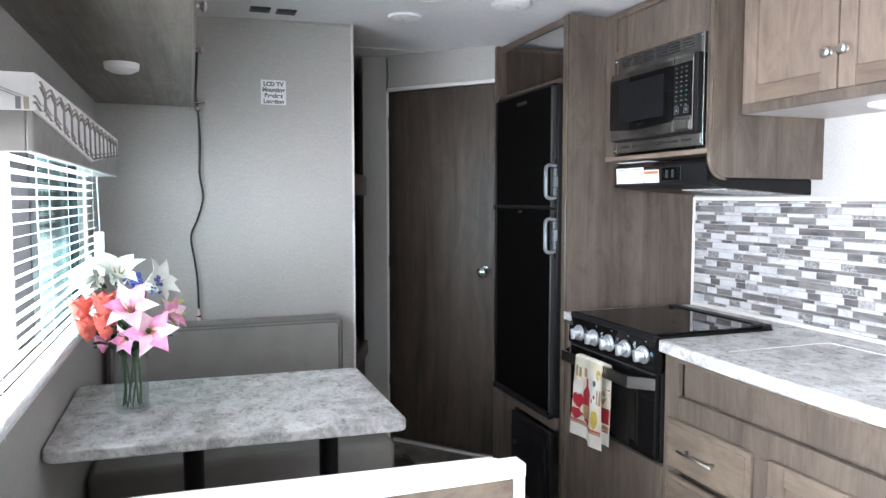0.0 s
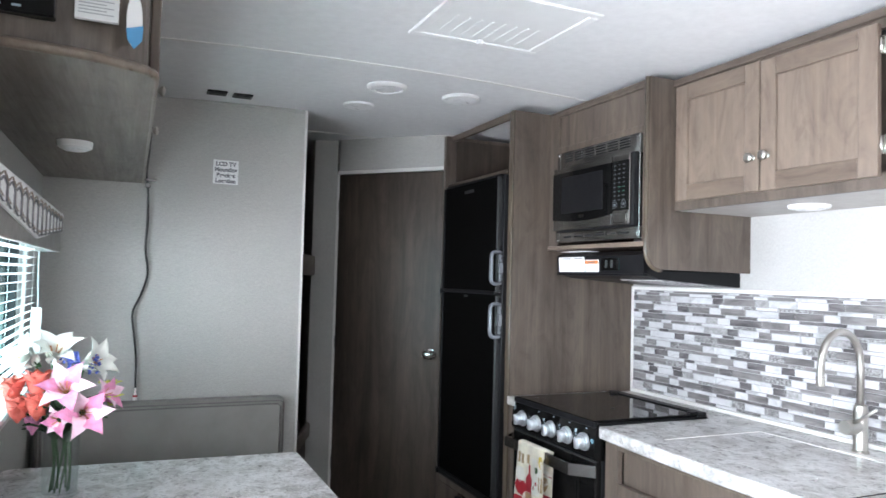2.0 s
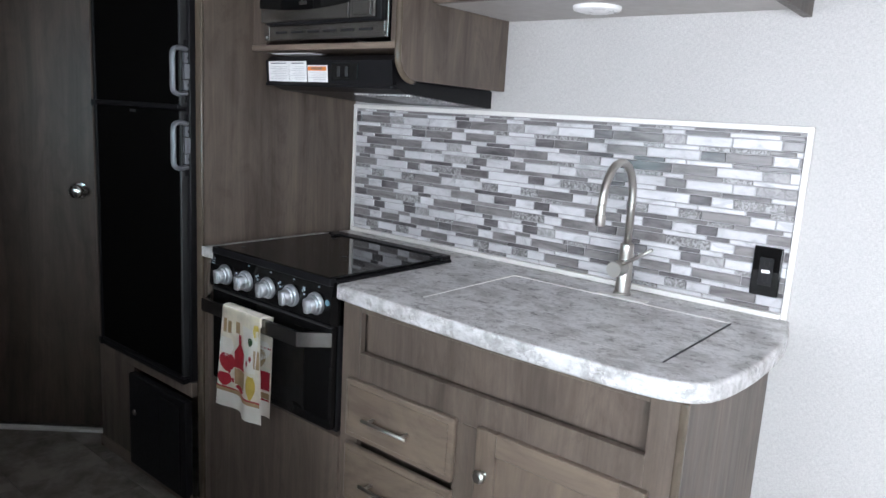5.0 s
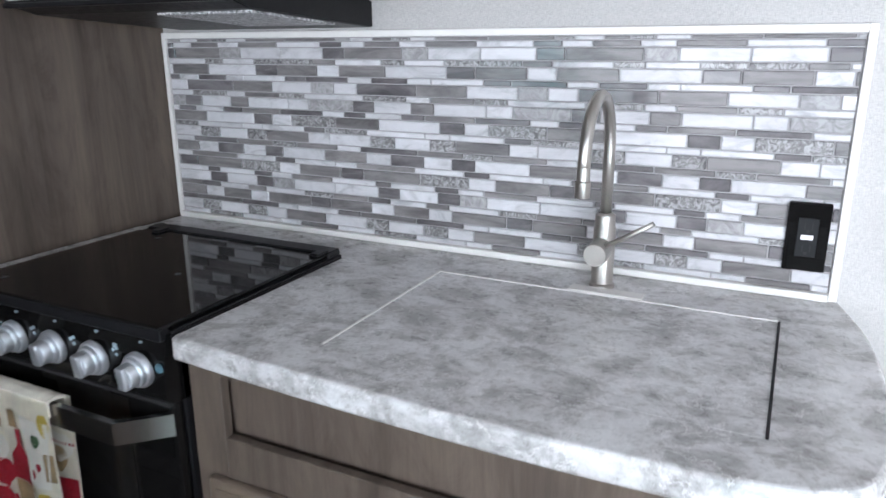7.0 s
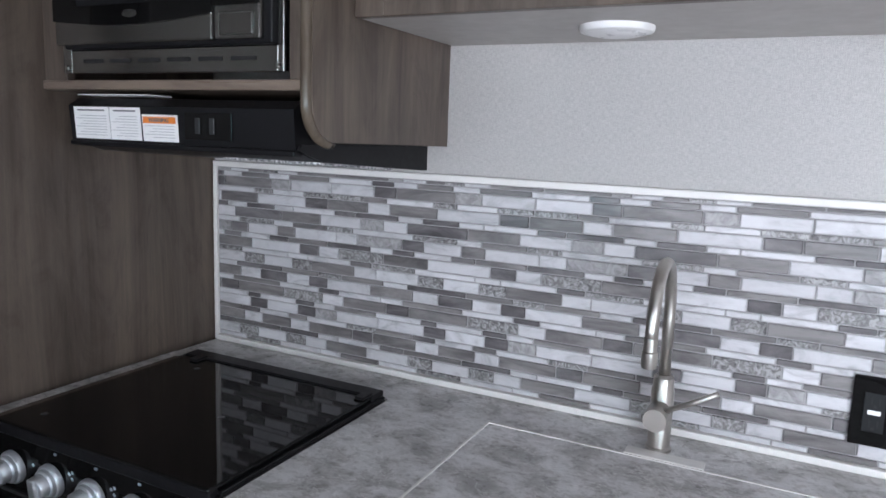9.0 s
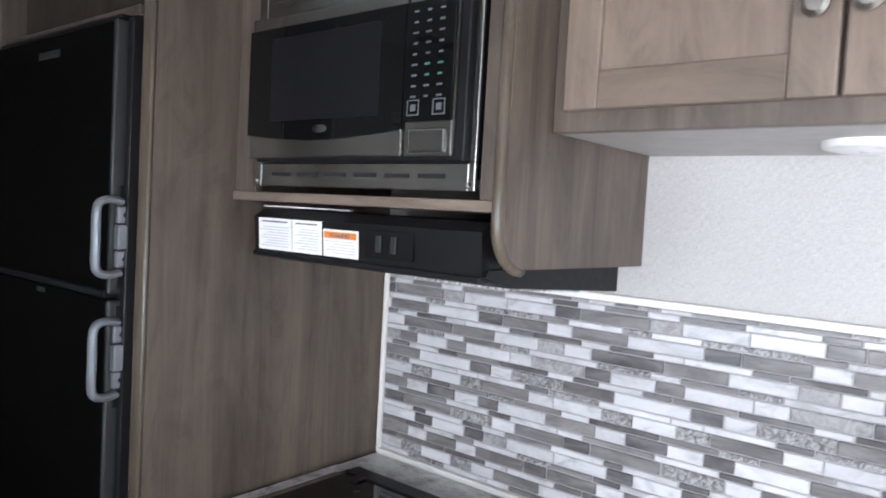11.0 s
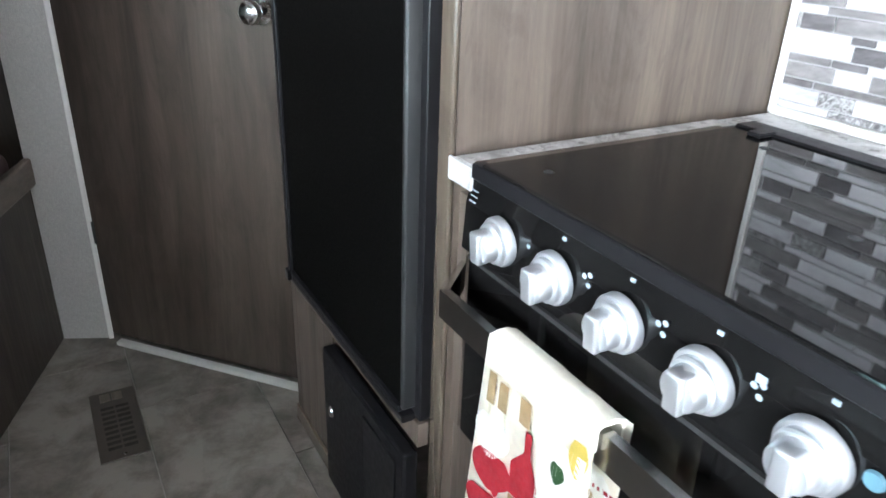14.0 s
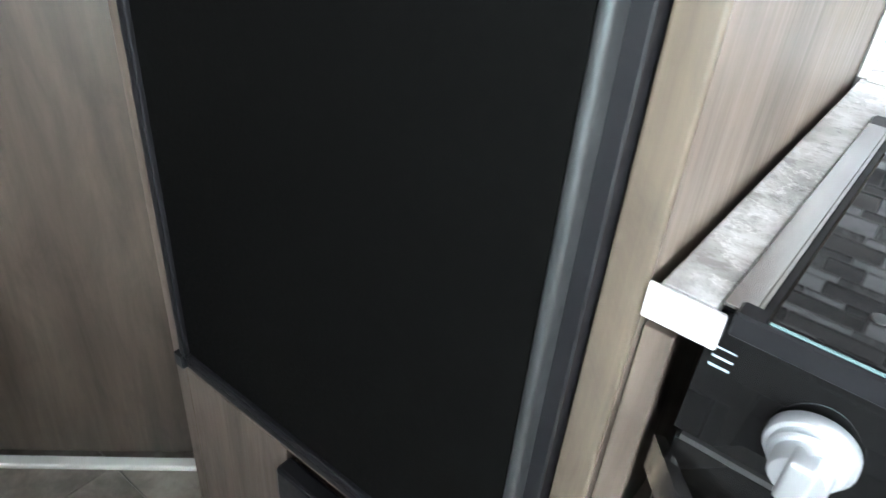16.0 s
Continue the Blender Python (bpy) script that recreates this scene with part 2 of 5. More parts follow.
def thin_glass(name, tint, gloss=0.06):
    """A thin clear sheet: mostly see-through, with a mirror sheen that grows at a slant."""
    m, t, b = material(name)
    t.nodes.remove(b)
    tr, gl, mx, lw = (t.nodes.new(k) for k in ("ShaderNodeBsdfTransparent", "ShaderNodeBsdfGlossy", "ShaderNodeMixShader", "ShaderNodeLayerWeight"))
    tr.inputs[0].default_value = (*tint, 1)
    gl.inputs["Roughness"].default_value = 0.03
    lw.inputs["Blend"].default_value = 0.35
    t.links.new(ramp(t, lw.outputs["Facing"], [(0.0, (gloss, gloss, gloss)), (0.6, (0.1, 0.1, 0.1)), (1.0, (0.5, 0.5, 0.5))]), mx.inputs[0])
    t.links.new(tr.outputs[0], mx.inputs[1])
    t.links.new(gl.outputs[0], mx.inputs[2])
    t.links.new(mx.outputs[0], t.nodes["Material Output"].inputs[0])
    return m


M["glass"] = thin_glass("clear_glass", (0.95, 0.965, 0.96))
M["tint"] = thin_glass("tinted_window_glass", (0.50, 0.66, 0.66))
M["wire"] = plain("black_cable", (0.012, 0.012, 0.012), 0.5)
m, t, b = material("aluminium_mesh")
t.links.new(ramp(t, noise_tex(t, coords(t), 170, 5, 0.7), [(0.42, (0.10, 0.10, 0.10)), (0.50, (0.40, 0.40, 0.40)), (0.58, (0.85, 0.85, 0.85))]), b.inputs["Base Color"])
b.inputs["Metallic"].default_value, b.inputs["Roughness"].default_value = 0.4, 0.4
bump(t, b, noise_tex(t, coords(t), 190, 3), 1.0, 0.002)
M["mesh_filter"] = m
M["outside"] = plain("gravel_ground", (0.52, 0.51, 0.49), 0.9, 0, 0.15, 3)
M["towel_base"] = plain("cream_towel", (0.79, 0.745, 0.63), 0.9, 0, 0.16, 22, 0.8, 500)
M["towel_white"] = plain("white_towel_hem", (0.80, 0.78, 0.72), 0.9, 0, 0.05, 25, 0.8, 500)
M["towel_tan"] = plain("tan_towel_print", (0.42, 0.30, 0.16), 0.9, 0, 0.2, 40, 0.6, 500)
M["towel_yellow"] = plain("yellow_towel_print", (0.62, 0.48, 0.10), 0.9, 0, 0.15, 40)
M["petal_pink"] = plain("pink_petal", (0.80, 0.30, 0.50), 0.6, 0, 0.3, 35)
M["petal_pale"] = plain("pale_pink_petal", (0.88, 0.60, 0.70), 0.6, 0, 0.2, 35)
M["petal_coral"] = plain("coral_petal", (0.95, 0.19, 0.14), 0.6, 0, 0.25, 35)
M["petal_white"] = plain("white_petal", (0.80, 0.82, 0.76), 0.6, 0, 0.08, 35)
M["petal_blue"] = plain("blue_blossom", (0.12, 0.18, 0.62), 0.6, 0, 0.3, 60)
M["petal_yellow"] = plain("yellow_green_petal", (0.62, 0.62, 0.12), 0.6, 0, 0.2, 35)
M["leaf"] = plain("dark_green_leaf", (0.03, 0.085, 0.028), 0.5, 0, 0.35, 30)
M["stem"] = plain("green_stem", (0.045, 0.12, 0.04), 0.5, 0, 0.25, 60)
M["stamen"] = plain("orange_stamen", (0.55, 0.25, 0.08), 0.6)
M["bedding"] = plain("brown_bedding", (0.11, 0.07, 0.06), 0.9, 0, 0.3, 14, 0.4, 200)
M["fabric_white"] = plain("ivory_fabric", (0.80, 0.79, 0.78), 0.85, 0, 0.04, 30, 0.5, 500)
M["fabric_taupe"] = plain("taupe_fabric_print", (0.40, 0.34, 0.29), 0.85, 0, 0.08, 30)
M["fabric_slate"] = plain("slate_fabric_print", (0.24, 0.235, 0.25), 0.85, 0, 0.08, 30)
M["brass_dark"] = plain("hinge_metal", (0.6, 0.58, 0.54), 0.25, 1.0)
M["blue_card"] = plain("blue_card", (0.07, 0.27, 0.50), 0.5)


# ---- helpers for meshes ----
def thing(name, at=(0, 0, 0), label="", category="", group=""):
    ob = new(name)
    ob.empty_display_size = 0.05
    ob.matrix_world = Matrix.Translation(at)
    return tagged(ob, label, category, group)


def part(name, bm, mat, parent=None, label="", smooth=False, kind=""):
    me = bpy.data.meshes.new(name)
    if smooth:
        for e in bm.edges:
            e.smooth = len(e.link_faces) == 2 and e.calc_face_angle(0) < 0.62
    bm.to_mesh(me)
    bm.free()
    me.materials.append(mat)
    if smooth:
        me.polygons.foreach_set("use_smooth", [True] * len(me.polygons))
    ob = new(name, me)
    if parent is not None:
        ob.parent = parent
        top = parent
        base = Matrix.Identity(4)
        while top is not None:
            if top.type == "EMPTY":
                base = top.matrix_basis.inverted()
            top = top.parent
        ob.matrix_parent_inverse = base if parent.type == "EMPTY" else Matrix.Identity(4)
    return tagged(ob, label, "", "", kind)


def add_box(bm, x0, x1, y0, y1, z0, z1, bevel=0.0, seg=1, m=None):
    r = bmesh.ops.create_cube(bm, size=1)
    vs = r["verts"]
    for v in vs:
        v.co = Vector(((x0 + x1) / 2 + v.co.x * (x1 - x0), (y0 + y1) / 2 + v.co.y * (y1 - y0), (z0 + z1) / 2 + v.co.z * (z1 - z0)))
    if bevel:
        es = list({e for v in vs for e in v.link_edges})
        out = bmesh.ops.bevel(bm, geom=es, offset=bevel, segments=seg, profile=0.5, affect="EDGES")
        vs = list({v for f in out["faces"] for v in f.verts} | {v for v in vs if v.is_valid})
    if m is not None:
        bmesh.ops.transform(bm, matrix=m, verts=[v for v in vs if v.is_valid])
    return vs


def box(x0, x1, y0, y1, z0, z1, bevel=0.0015, seg=1, m=None):
    bm = bmesh.new()
    add_box(bm, x0, x1, y0, y1, z0, z1, bevel, seg, m)
    return bm


def boxes(rows, bevel=0.0015, seg=1):
    bm = bmesh.new()
    for r in rows:
        add_box(bm, *r, bevel, seg)
    return bm


def lathe(profile, n=32, m=None, bm=None):
    """A turned body about z from (radius, height) pairs, moved by m."""
    bm = bm or bmesh.new()
    rings, new_verts = [], []
    for r, h in profile:
        if r < 1e-6:
            ring = [bm.verts.new((0, 0, h))]
        else:
            ring = [bm.verts.new((r * math.cos(2 * math.pi * k / n), r * math.sin(2 * math.pi * k / n), h)) for k in range(n)]
        rings.append(ring)
        new_verts += ring
    for a, b in zip(rings, rings[1:]):
        for k in range(n):
            q = [a[k % len(a)], a[(k + 1) % len(a)], b[(k + 1) % len(b)], b[k % len(b)]]
            u = []
            for v in q:
                if v not in u:
                    u.append(v)
            if len(u) > 2:
                bm.faces.new(u)
    for ring in (rings[0], rings[-1]):
        if len(ring) > 2:
            bm.faces.new(ring if ring is rings[-1] else ring[::-1])
    if m is not None:
        bmesh.ops.transform(bm, matrix=m, verts=new_verts)
    bmesh.ops.recalc_face_normals(bm, faces=bm.faces)
    return bm


def tube(points, radius, n=10, bm=None, radii=None):
    """A round tube along points."""
    bm = bm or bmesh.new()
    pts = [Vector(p) for p in points]
    rings = []
    up = Vector((0.13, 0.21, 0.97)).normalized()
    for i, p in enumerate(pts):
        d = (pts[min(i + 1, len(pts) - 1)] - pts[max(i - 1, 0)]).normalized()
        a = d.cross(up)
        if a.length < 0.2:
            a = d.cross(Vector((1, 0, 0)))
        a.normalize()
        b = d.cross(a).normalized()
        r = radii[i] if radii else radius
        rings.append([bm.verts.new(p + r * (math.cos(2 * math.pi * k / n) * a + math.sin(2 * math.pi * k / n) * b)) for k in range(n)])
    for a, b in zip(rings, rings[1:]):
        for k in range(n):
            bm.faces.new((a[k], a[(k + 1) % n], b[(k + 1) % n], b[k]))
    bm.faces.new(rings[0][::-1])
    bm.faces.new(rings[-1])
    return bm


def slab(outline, axis, lo, hi, bm=None):
    """A plate with the given outline (pairs in the plane across the axis), from lo to hi along the axis."""
    bm = bm or bmesh.new()
    put = {"x": lambda a, b, c: (c, a, b), "y": lambda a, b, c: (a, c, b), "z": lambda a, b, c: (a, b, c)}[axis]
    one = [bm.verts.new(put(a, b, lo)) for a, b in outline]
    two = [bm.verts.new(put(a, b, hi)) for a, b in outline]
    bm.faces.new(one)
    bm.faces.new(two[::-1])
    n = len(one)
    for k in range(n):
        bm.faces.new((one[k], two[k], two[(k + 1) % n], one[(k + 1) % n]))
    bmesh.ops.recalc_face_normals(bm, faces=bm.faces)
    return bm


def arc(cx, cy, r, a0, a1, n=8):
    return [(cx + r * math.cos(radians(a0 + (a1 - a0) * k / n)), cy + r * math.sin(radians(a0 + (a1 - a0) * k / n))) for k in range(n + 1)]


def curve_points(keys, n=8):
    """A smooth line through the keys (Catmull-Rom)."""
    k = [Vector(p) for p in keys]
    k = [2 * k[0] - k[1], *k, 2 * k[-1] - k[-2]]
    out = []
    for i in range(1, len(k) - 2):
        for s in range(n):
            u = s / n
            out.append(0.5 * ((2 * k[i]) + (k[i + 1] - k[i - 1]) * u + (2 * k[i - 1] - 5 * k[i] + 4 * k[i + 1] - k[i + 2]) * u * u
                              + (3 * k[i] - k[i - 1] - 3 * k[i + 1] + k[i + 2]) * u ** 3))
    out.append(k[-2])
    return out


def lettering(word, size, m, weight=0.0006):
    """Centred raised letters of a word, moved by m."""
    cu = bpy.data.curves.new("text", "FONT")
    cu.body, cu.size, cu.align_x, cu.extrude, cu.offset = word, size, "CENTER", 0.0004, weight
    tmp = new("tmp", cu)
    bpy.context.view_layer.update()
    me = bpy.data.meshes.new_from_object(tmp.evaluated_get(bpy.context.evaluated_depsgraph_get()))
    bpy.data.objects.remove(tmp)
    bm = bmesh.new()
    bm.from_mesh(me)
    bmesh.ops.transform(bm, matrix=m, verts=bm.verts)
    return bm


def structure(name, bm, mat, label="", parent=None, smooth=False):
    return part(name, bm, mat, parent, label, smooth, "structure")


# ---- the plan ----
XL, XR = -0.242, 2.235            # inner faces of the long walls
YB, YF = -2.2, 5.0               # rear and far ends
TVY, TVX = 3.45, 0.848           # wall behind the dinette and its free edge
CTR = 0.920                      # worktop height


def ceiling_z(x):
    return 2.196 - 0.03 * ((x - 1.0) / 1.0) ** 2


# ---- structure ----
structure("ground", box(-60, 60, -60, 60, -0.75, -0.70, 0), M["outside"], "pale gravel ground outside the trailer")
floor = structure("floor", box(XL - 0.05, XR + 0.05, YB - 0.05, YF + 0.05, -0.06, -0.006, 0), M["floor_joint"], "floor with pale joints between stone-look vinyl tiles")
bm = bmesh.new()
xs = [XL - 0.05 + (XR - XL + 0.1) * k / 24 for k in range(25)]
low = [(x, ceiling_z(x)) for x in xs]
slab(low + [(x, z + 0.05) for x, z in reversed(low)], "y", YB - 0.05, YF + 0.05, bm)
ceiling = structure("ceiling", bm, M["ceiling"], "white textured ceiling board, slightly arched")
for k, y in enumerate((2.59, 3.92, 1.27, -0.05, -1.35)):
    pts = [(x, ceiling_z(x)) for x in xs[1:-1]]
    structure("trim", slab([(x, z - 0.003) for x, z in pts] + [(x, z + 0.002) for x, z in reversed(pts)], "y", y - 0.008, y + 0.008), M["trim"], "narrow white seam strip across the ceiling")
structure("wall_kitchen", box(XR, XR + 0.05, YB - 0.05, YF + 0.05, -0.05, 2.3, 0), M["linen"], "light linen-textured wall behind the kitchen")


def wall_with_holes(name, x0, x1, y0, y1, z0, z1, holes, mat, label):
    """A wall across x with rectangular openings (y0, y1, z0, z1)."""
    rows, cuts = [], sorted(holes)
    y = y0
    for a, b, c, d in cuts:
        rows += [(x0, x1, y, a, z0, z1), (x0, x1, a, b, z0, c), (x0, x1, a, b, d, z1)]
        y = b
    rows.append((x0, x1, y, y1, z0, z1))
    return structure(name, boxes(rows, 0), mat, label)


WIN1 = (1.32, 2.97, 0.985, 1.54)
WIN2 = (-0.87, 0.87, 0.45, 1.85)
wall_left = wall_with_holes("wall_dinette", XL - 0.05, XL, YB - 0.05, YF + 0.05, -0.05, 2.3, [WIN1, WIN2], M["linen_grey"], "grey linen-textured wall beside the dinette")
structure("wall_front", boxes([(XL, 0.2, YB - 0.05, YB, -0.05, 2.3), (1.8, XR, YB - 0.05, YB, -0.05, 2.3), (0.2, 1.8, YB - 0.05, YB, -0.05, 1.0), (0.2, 1.8, YB - 0.05, YB, 1.8, 2.3)], 0), M["linen"], "light linen-textured wall at the front end")
structure("wall_far", box(XL, XR, YF, YF + 0.05, -0.05, 2.3, 0), M["linen_grey"], "plain grey wall at the far end")
tv_wall = structure("wall_television", box(XL, TVX - 0.012, TVY, TVY + 0.045, 0, 2.198, 0), M["linen_grey"], "grey linen-textured partition wall at the end of the dinette")
structure("trim", box(TVX - 0.012, TVX, TVY - 0.004, TVY + 0.049, 0, 2.192, 0.002), M["trim"], "narrow white edge strip of the partition wall")
structure("trim", box(XL, TVX - 0.012, TVY - 0.008, TVY, 2.176, 2.184, 0.002), M["linen_grey"], "thin strip between partition and ceiling")

# end wall beside the passage door
D0, D1 = Vector((1.182, 4.085, 0)), Vector((1.665, 3.535, 0))
dirn = (D1 - D0).normalized()
nrm = Vector((dirn.y, -dirn.x, 0))
door_m = Matrix((( dirn.x, -nrm.x, 0, D0.x), (dirn.y, -nrm.y, 0, D0.y), (0, 0, 1, 0), (0, 0, 0, 1)))
door_w = (D1 - D0).length
structure("wall_passage", slab([(1.052, 4.14), (1.172, 4.085), (1.187, 4.12), (1.187, 4.2), (1.052, 4.2)], "z", 0, 2.19), M["linen_grey"], "narrow grey wall between the bunks and the bathroom door")
structure("trim", box(1.172, 1.186, 4.076, 4.086, 0, 2.0, 0.002), M["trim"], "pale corner strip beside the bathroom door")
structure("wall_bathroom", boxes([(0, door_w, 0.005, 0.05, 2.005, 2.194)], 0, 0), M["linen_grey"], "grey wall above the bathroom door").matrix_world = door_m
structure("trim", box(0, door_w, -0.012, 0.0, 1.992, 2.012, 0.002), M["trim"], "white head trim over the bathroom door").matrix_world = door_m
structure("baseboard", box(0.045, door_w, -0.034, -0.008, 0.0, 0.014, 0.003), M["trim"], "white threshold strip under the bathroom door").matrix_world = door_m

door = thing("bathroom_door", (D0 + D1) / 2, "closed espresso wood-grain door with a round chrome knob", "door")
tagged(door, kind="structure")


def placed(bm, m):
    bmesh.ops.transform(bm, matrix=m, verts=bm.verts)
    return bm


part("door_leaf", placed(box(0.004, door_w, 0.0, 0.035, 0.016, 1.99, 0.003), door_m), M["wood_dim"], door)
kn = door_m @ Matrix.Translation((door_w - 0.113, 0, 1.006)) @ Matrix.Rotation(radians(90), 4, "X")
knob_part = part("door_knob", lathe([(0, 0.066), (0.015, 0.066), (0.024, 0.060), (0.027, 0.050), (0.024, 0.040), (0.013, 0.033), (0.011, 0.018), (0.013, 0.012), (0.029, 0.010), (0.033, 0.004), (0.033, 0.0)], 28, kn), M["steel_bright"], door, "round chrome door knob", True)
for z in (0.32, 1.0, 1.78):
    part("hinge", placed(box(-0.006, 0.012, -0.006, 0.002, z, z + 0.07, 0.001), door_m), M["grey_edge"], door)

# ---- windows ----


def window(name, hole, blind, label):
    y0, y1, z0, z1 = hole
    w = thing(name, (XL, (y0 + y1) / 2, z0), label, "window")
    tagged(w, kind="structure")
    f = 0.035
    xo = XL - 0.045
    part("window_frame", boxes([(xo, XL - 0.012, y0, y0 + f, z0, z1), (xo, XL - 0.012, y1 - f, y1, z0, z1), (xo, XL - 0.012, y0 + f, y1 - f, z0, z0 + f), (xo, XL - 0.012, y0 + f, y1 - f, z1 - f, z1)], 0.002), M["black"], w)
    mid = y0 + (y1 - y0) * (0.52 if blind else 0.5)
    part("mullion", box(xo - 0.004, XL - 0.008, mid - 0.05, mid + 0.05, z0 + f, z1 - f, 0.002), M["black"], w)
    p = part("pane", box(xo + 0.012, xo + 0.016, mid + 0.04, y1 - f, z0 + f, z1 - f, 0), M["tint"], w, "faintly teal tinted pane")
    p.visible_shadow = False
    p = part("pane", box(xo + 0.004, xo + 0.008, y0 + f, mid - 0.04, z0 + f, z1 - f, 0), M["glass"], w)
    p.visible_shadow = False
    t = 0.03
    part("window_trim", boxes([(XL, XL + 0.012, y0 - t, y0, z0 - t, z1 + t), (XL, XL + 0.012, y1, y1 + t, z0 - t, z1 + t), (XL - 0.01, XL + 0.012, y0, y1, z0 - t, z0), (XL, XL + 0.012, y0, y1, z1, z1 + t)], 0.002), M["white"], w)
    part("window_sill", box(XL - 0.01, XL + 0.03, y0 - t, y1 + t, z0 - t - 0.006, z0 - t + 0.008, 0.003), M["white"], w)
    return w


window("window_1", WIN1, True, "dinette window with black frame and tinted pane")
window("window_2", WIN2, False, "tall window with black frame opposite the worktop")

blind = thing("window_blind", (XL + 0.03, 2.15, 1.5), "lowered white venetian blind hanging at the dinette window", "blind")
bx, by0, by1 = XL + 0.035, 1.36, 2.94
part("headrail", box(bx - 0.014, bx + 0.014, by0, by1, 1.505, 1.53, 0.002), M["white"], blind)
z, k = 1.0, 0
while z < 1.50:
    s = bmesh.new()
    outline = [(bx + 0.0125 * u * math.cos(radians(14)), z + 0.0125 * u * math.sin(radians(14)) + 0.0012 * (1 - u * u)) for u in (-1, -0.5, 0, 0.5, 1)]
    slab(outline + [(a, b - 0.0008) for a, b in reversed(outline)], "y", by0, by1, s)
    part("slat", s, M["white"], blind)
    z += 0.0262
part("bottom_rail", box(bx - 0.013, bx + 0.013, by0, by1, 0.975, 0.988, 0.002), M["white"], blind)
for y in (1.55, 2.05, 2.5, 2.84):
    part("ladder_cord", boxes([(bx - 0.0135, bx - 0.0125, y - 0.001, y + 0.001, 0.97, 1.51), (bx + 0.0125, bx + 0.0135, y - 0.001, y + 0.001, 0.97, 1.51)], 0), M["white"], blind)
part("tilt_cord", tube([(bx + 0.02, 2.90, 1.5), (bx + 0.022, 2.905, 1.38), (bx + 0.024, 2.91, 1.27)], 0.0016, 6), M["white"], blind)
part("hang_tag", box(bx + 0.005, bx + 0.037, 2.908, 2.910, 1.12, 1.275, 0.0005), M["label"], blind, "white paper tag on the cord")

# valance over the dinette window
val = thing("window_valance", (XL, 2.16, 1.48), "grey upholstered window valance with a geometric printed upper panel", "valance")
vx, vy0, vy1, vz0, vz1 = XL + 0.12, 1.50, 2.90, 1.468, 1.594
part("frame", boxes([(XL, vx - 0.012, vy0, vy0 + 0.012, vz0, vz1), (vx - 0.012, vx, vy0, vy1, vz0, vz1), (XL, vx - 0.012, vy1 - 0.012, vy1, vz0, vz1), (XL, vx - 0.012, vy0 + 0.012, vy1 - 0.012, vz1 - 0.012, vz1)], 0.003, 2), M["vinyl"], val)
mid = (vy0 + vy1) / 2
zt, zs, zm = vz1 + 0.004, vz1 - 0.058, vz0 + 0.018
panel_line = [(vy0 - 0.004, zs), (mid, zm), (vy1 + 0.004, zs + 0.01), (vy1 + 0.004, zt), (vy0 - 0.004, zt)]
panel = part("printed_panel", slab(panel_line, "x", vx, vx + 0.005), M["fabric_white"], val, "ivory fabric with taupe and slate hexagon print")
part("printed_return", box(XL + 0.001, vx + 0.005, vy0 - 0.005, vy0 - 0.0005, zs, zt, 0.0005), M["fabric_white"], val, "ivory fabric with taupe and slate hexagon print")


def low_edge(y):
    u = (y - vy0) / (vy1 - vy0)
    return zs + (zm - zs) * (1 - abs(2 * u - 1)) + 0.004


bmt, bms = bmesh.new(), bmesh.new()


def band(b, p, q, w):
    d = Vector(q) - Vector(p)
    add_box(b, 0, 0.0008, -w / 2, w / 2, 0, d.length, 0, 1, Matrix.Translation(p) @ d.to_track_quat("Z", "X").to_matrix().to_4x4())


pitch = 0.098
k = 0
while vy0 + k * pitch < vy1 - 0.02:
    yc = vy0 + 0.03 + k * pitch
    lo, hi, xx = low_edge(yc), zt - 0.003, vx + 0.0056
    h1, h2 = hi - 0.006, hi - 0.019
    ya, yb, ym = yc - 0.045, yc + 0.045, yc
    for b, off in ((bmt, 0.0), (bms, 0.0095)):
        pts = [(xx, ya + off * 0.6, max(lo + 0.004, lo)), (xx, ya + off * 0.6, h2 - off), (xx, ym, h1 - off), (xx, yb - off * 0.6, h2 - off), (xx, yb - off * 0.6, lo + 0.004)]
        for p, q in zip(pts, pts[1:]):
            if q[1] < vy1 - 0.004 and p[1] > vy0 and abs(p[2] - q[2]) + abs(p[1] - q[1]) > 0.004:
                band(b, p, q, 0.0065)
    foot = [(xx, a, low_edge(a) + up) for a, up in ((ya, 0.008), (ym, 0.001), (yb, 0.008))]
    for p, q in zip(foot, foot[1:]):
        if q[1] < vy1 - 0.004:
            band(bms, p, q, 0.006)
            band(bmt, (p[0], p[1], p[2] + 0.010), (q[0], q[1], q[2] + 0.010), 0.005)
    k += 1
yy = vy0 - 0.0056
hx0, hx1 = XL + 0.02, vx - 0.008
for b, off in ((bmt, 0.0), (bms, 0.012)):
    c = (hx0 + hx1) / 2
    pts = [(hx0 + off, zs + 0.002), (hx0 + off, zs + 0.022), (c, zs + 0.040 - off * 0.4), (hx1 - off, zs + 0.022), (hx1 - off, zs + 0.002)]
    for (a0, z0), (a1, z1) in zip(pts, pts[1:]):
        d = Vector((a1 - a0, 0, z1 - z0))
        add_box(b, -0.004, 0.004, -0.0004, 0.0004, 0, d.length, 0, 1, Matrix.Translation((a0, yy, z0)) @ d.to_track_quat("Z", "Y").to_matrix().to_4x4())
part("print_taupe", bmt, M["fabric_taupe"], val, "taupe bands of the hexagon print", False, "stuff")
part("print_slate", bms, M["fabric_slate"], val, "slate bands of the hexagon print", False, "stuff")

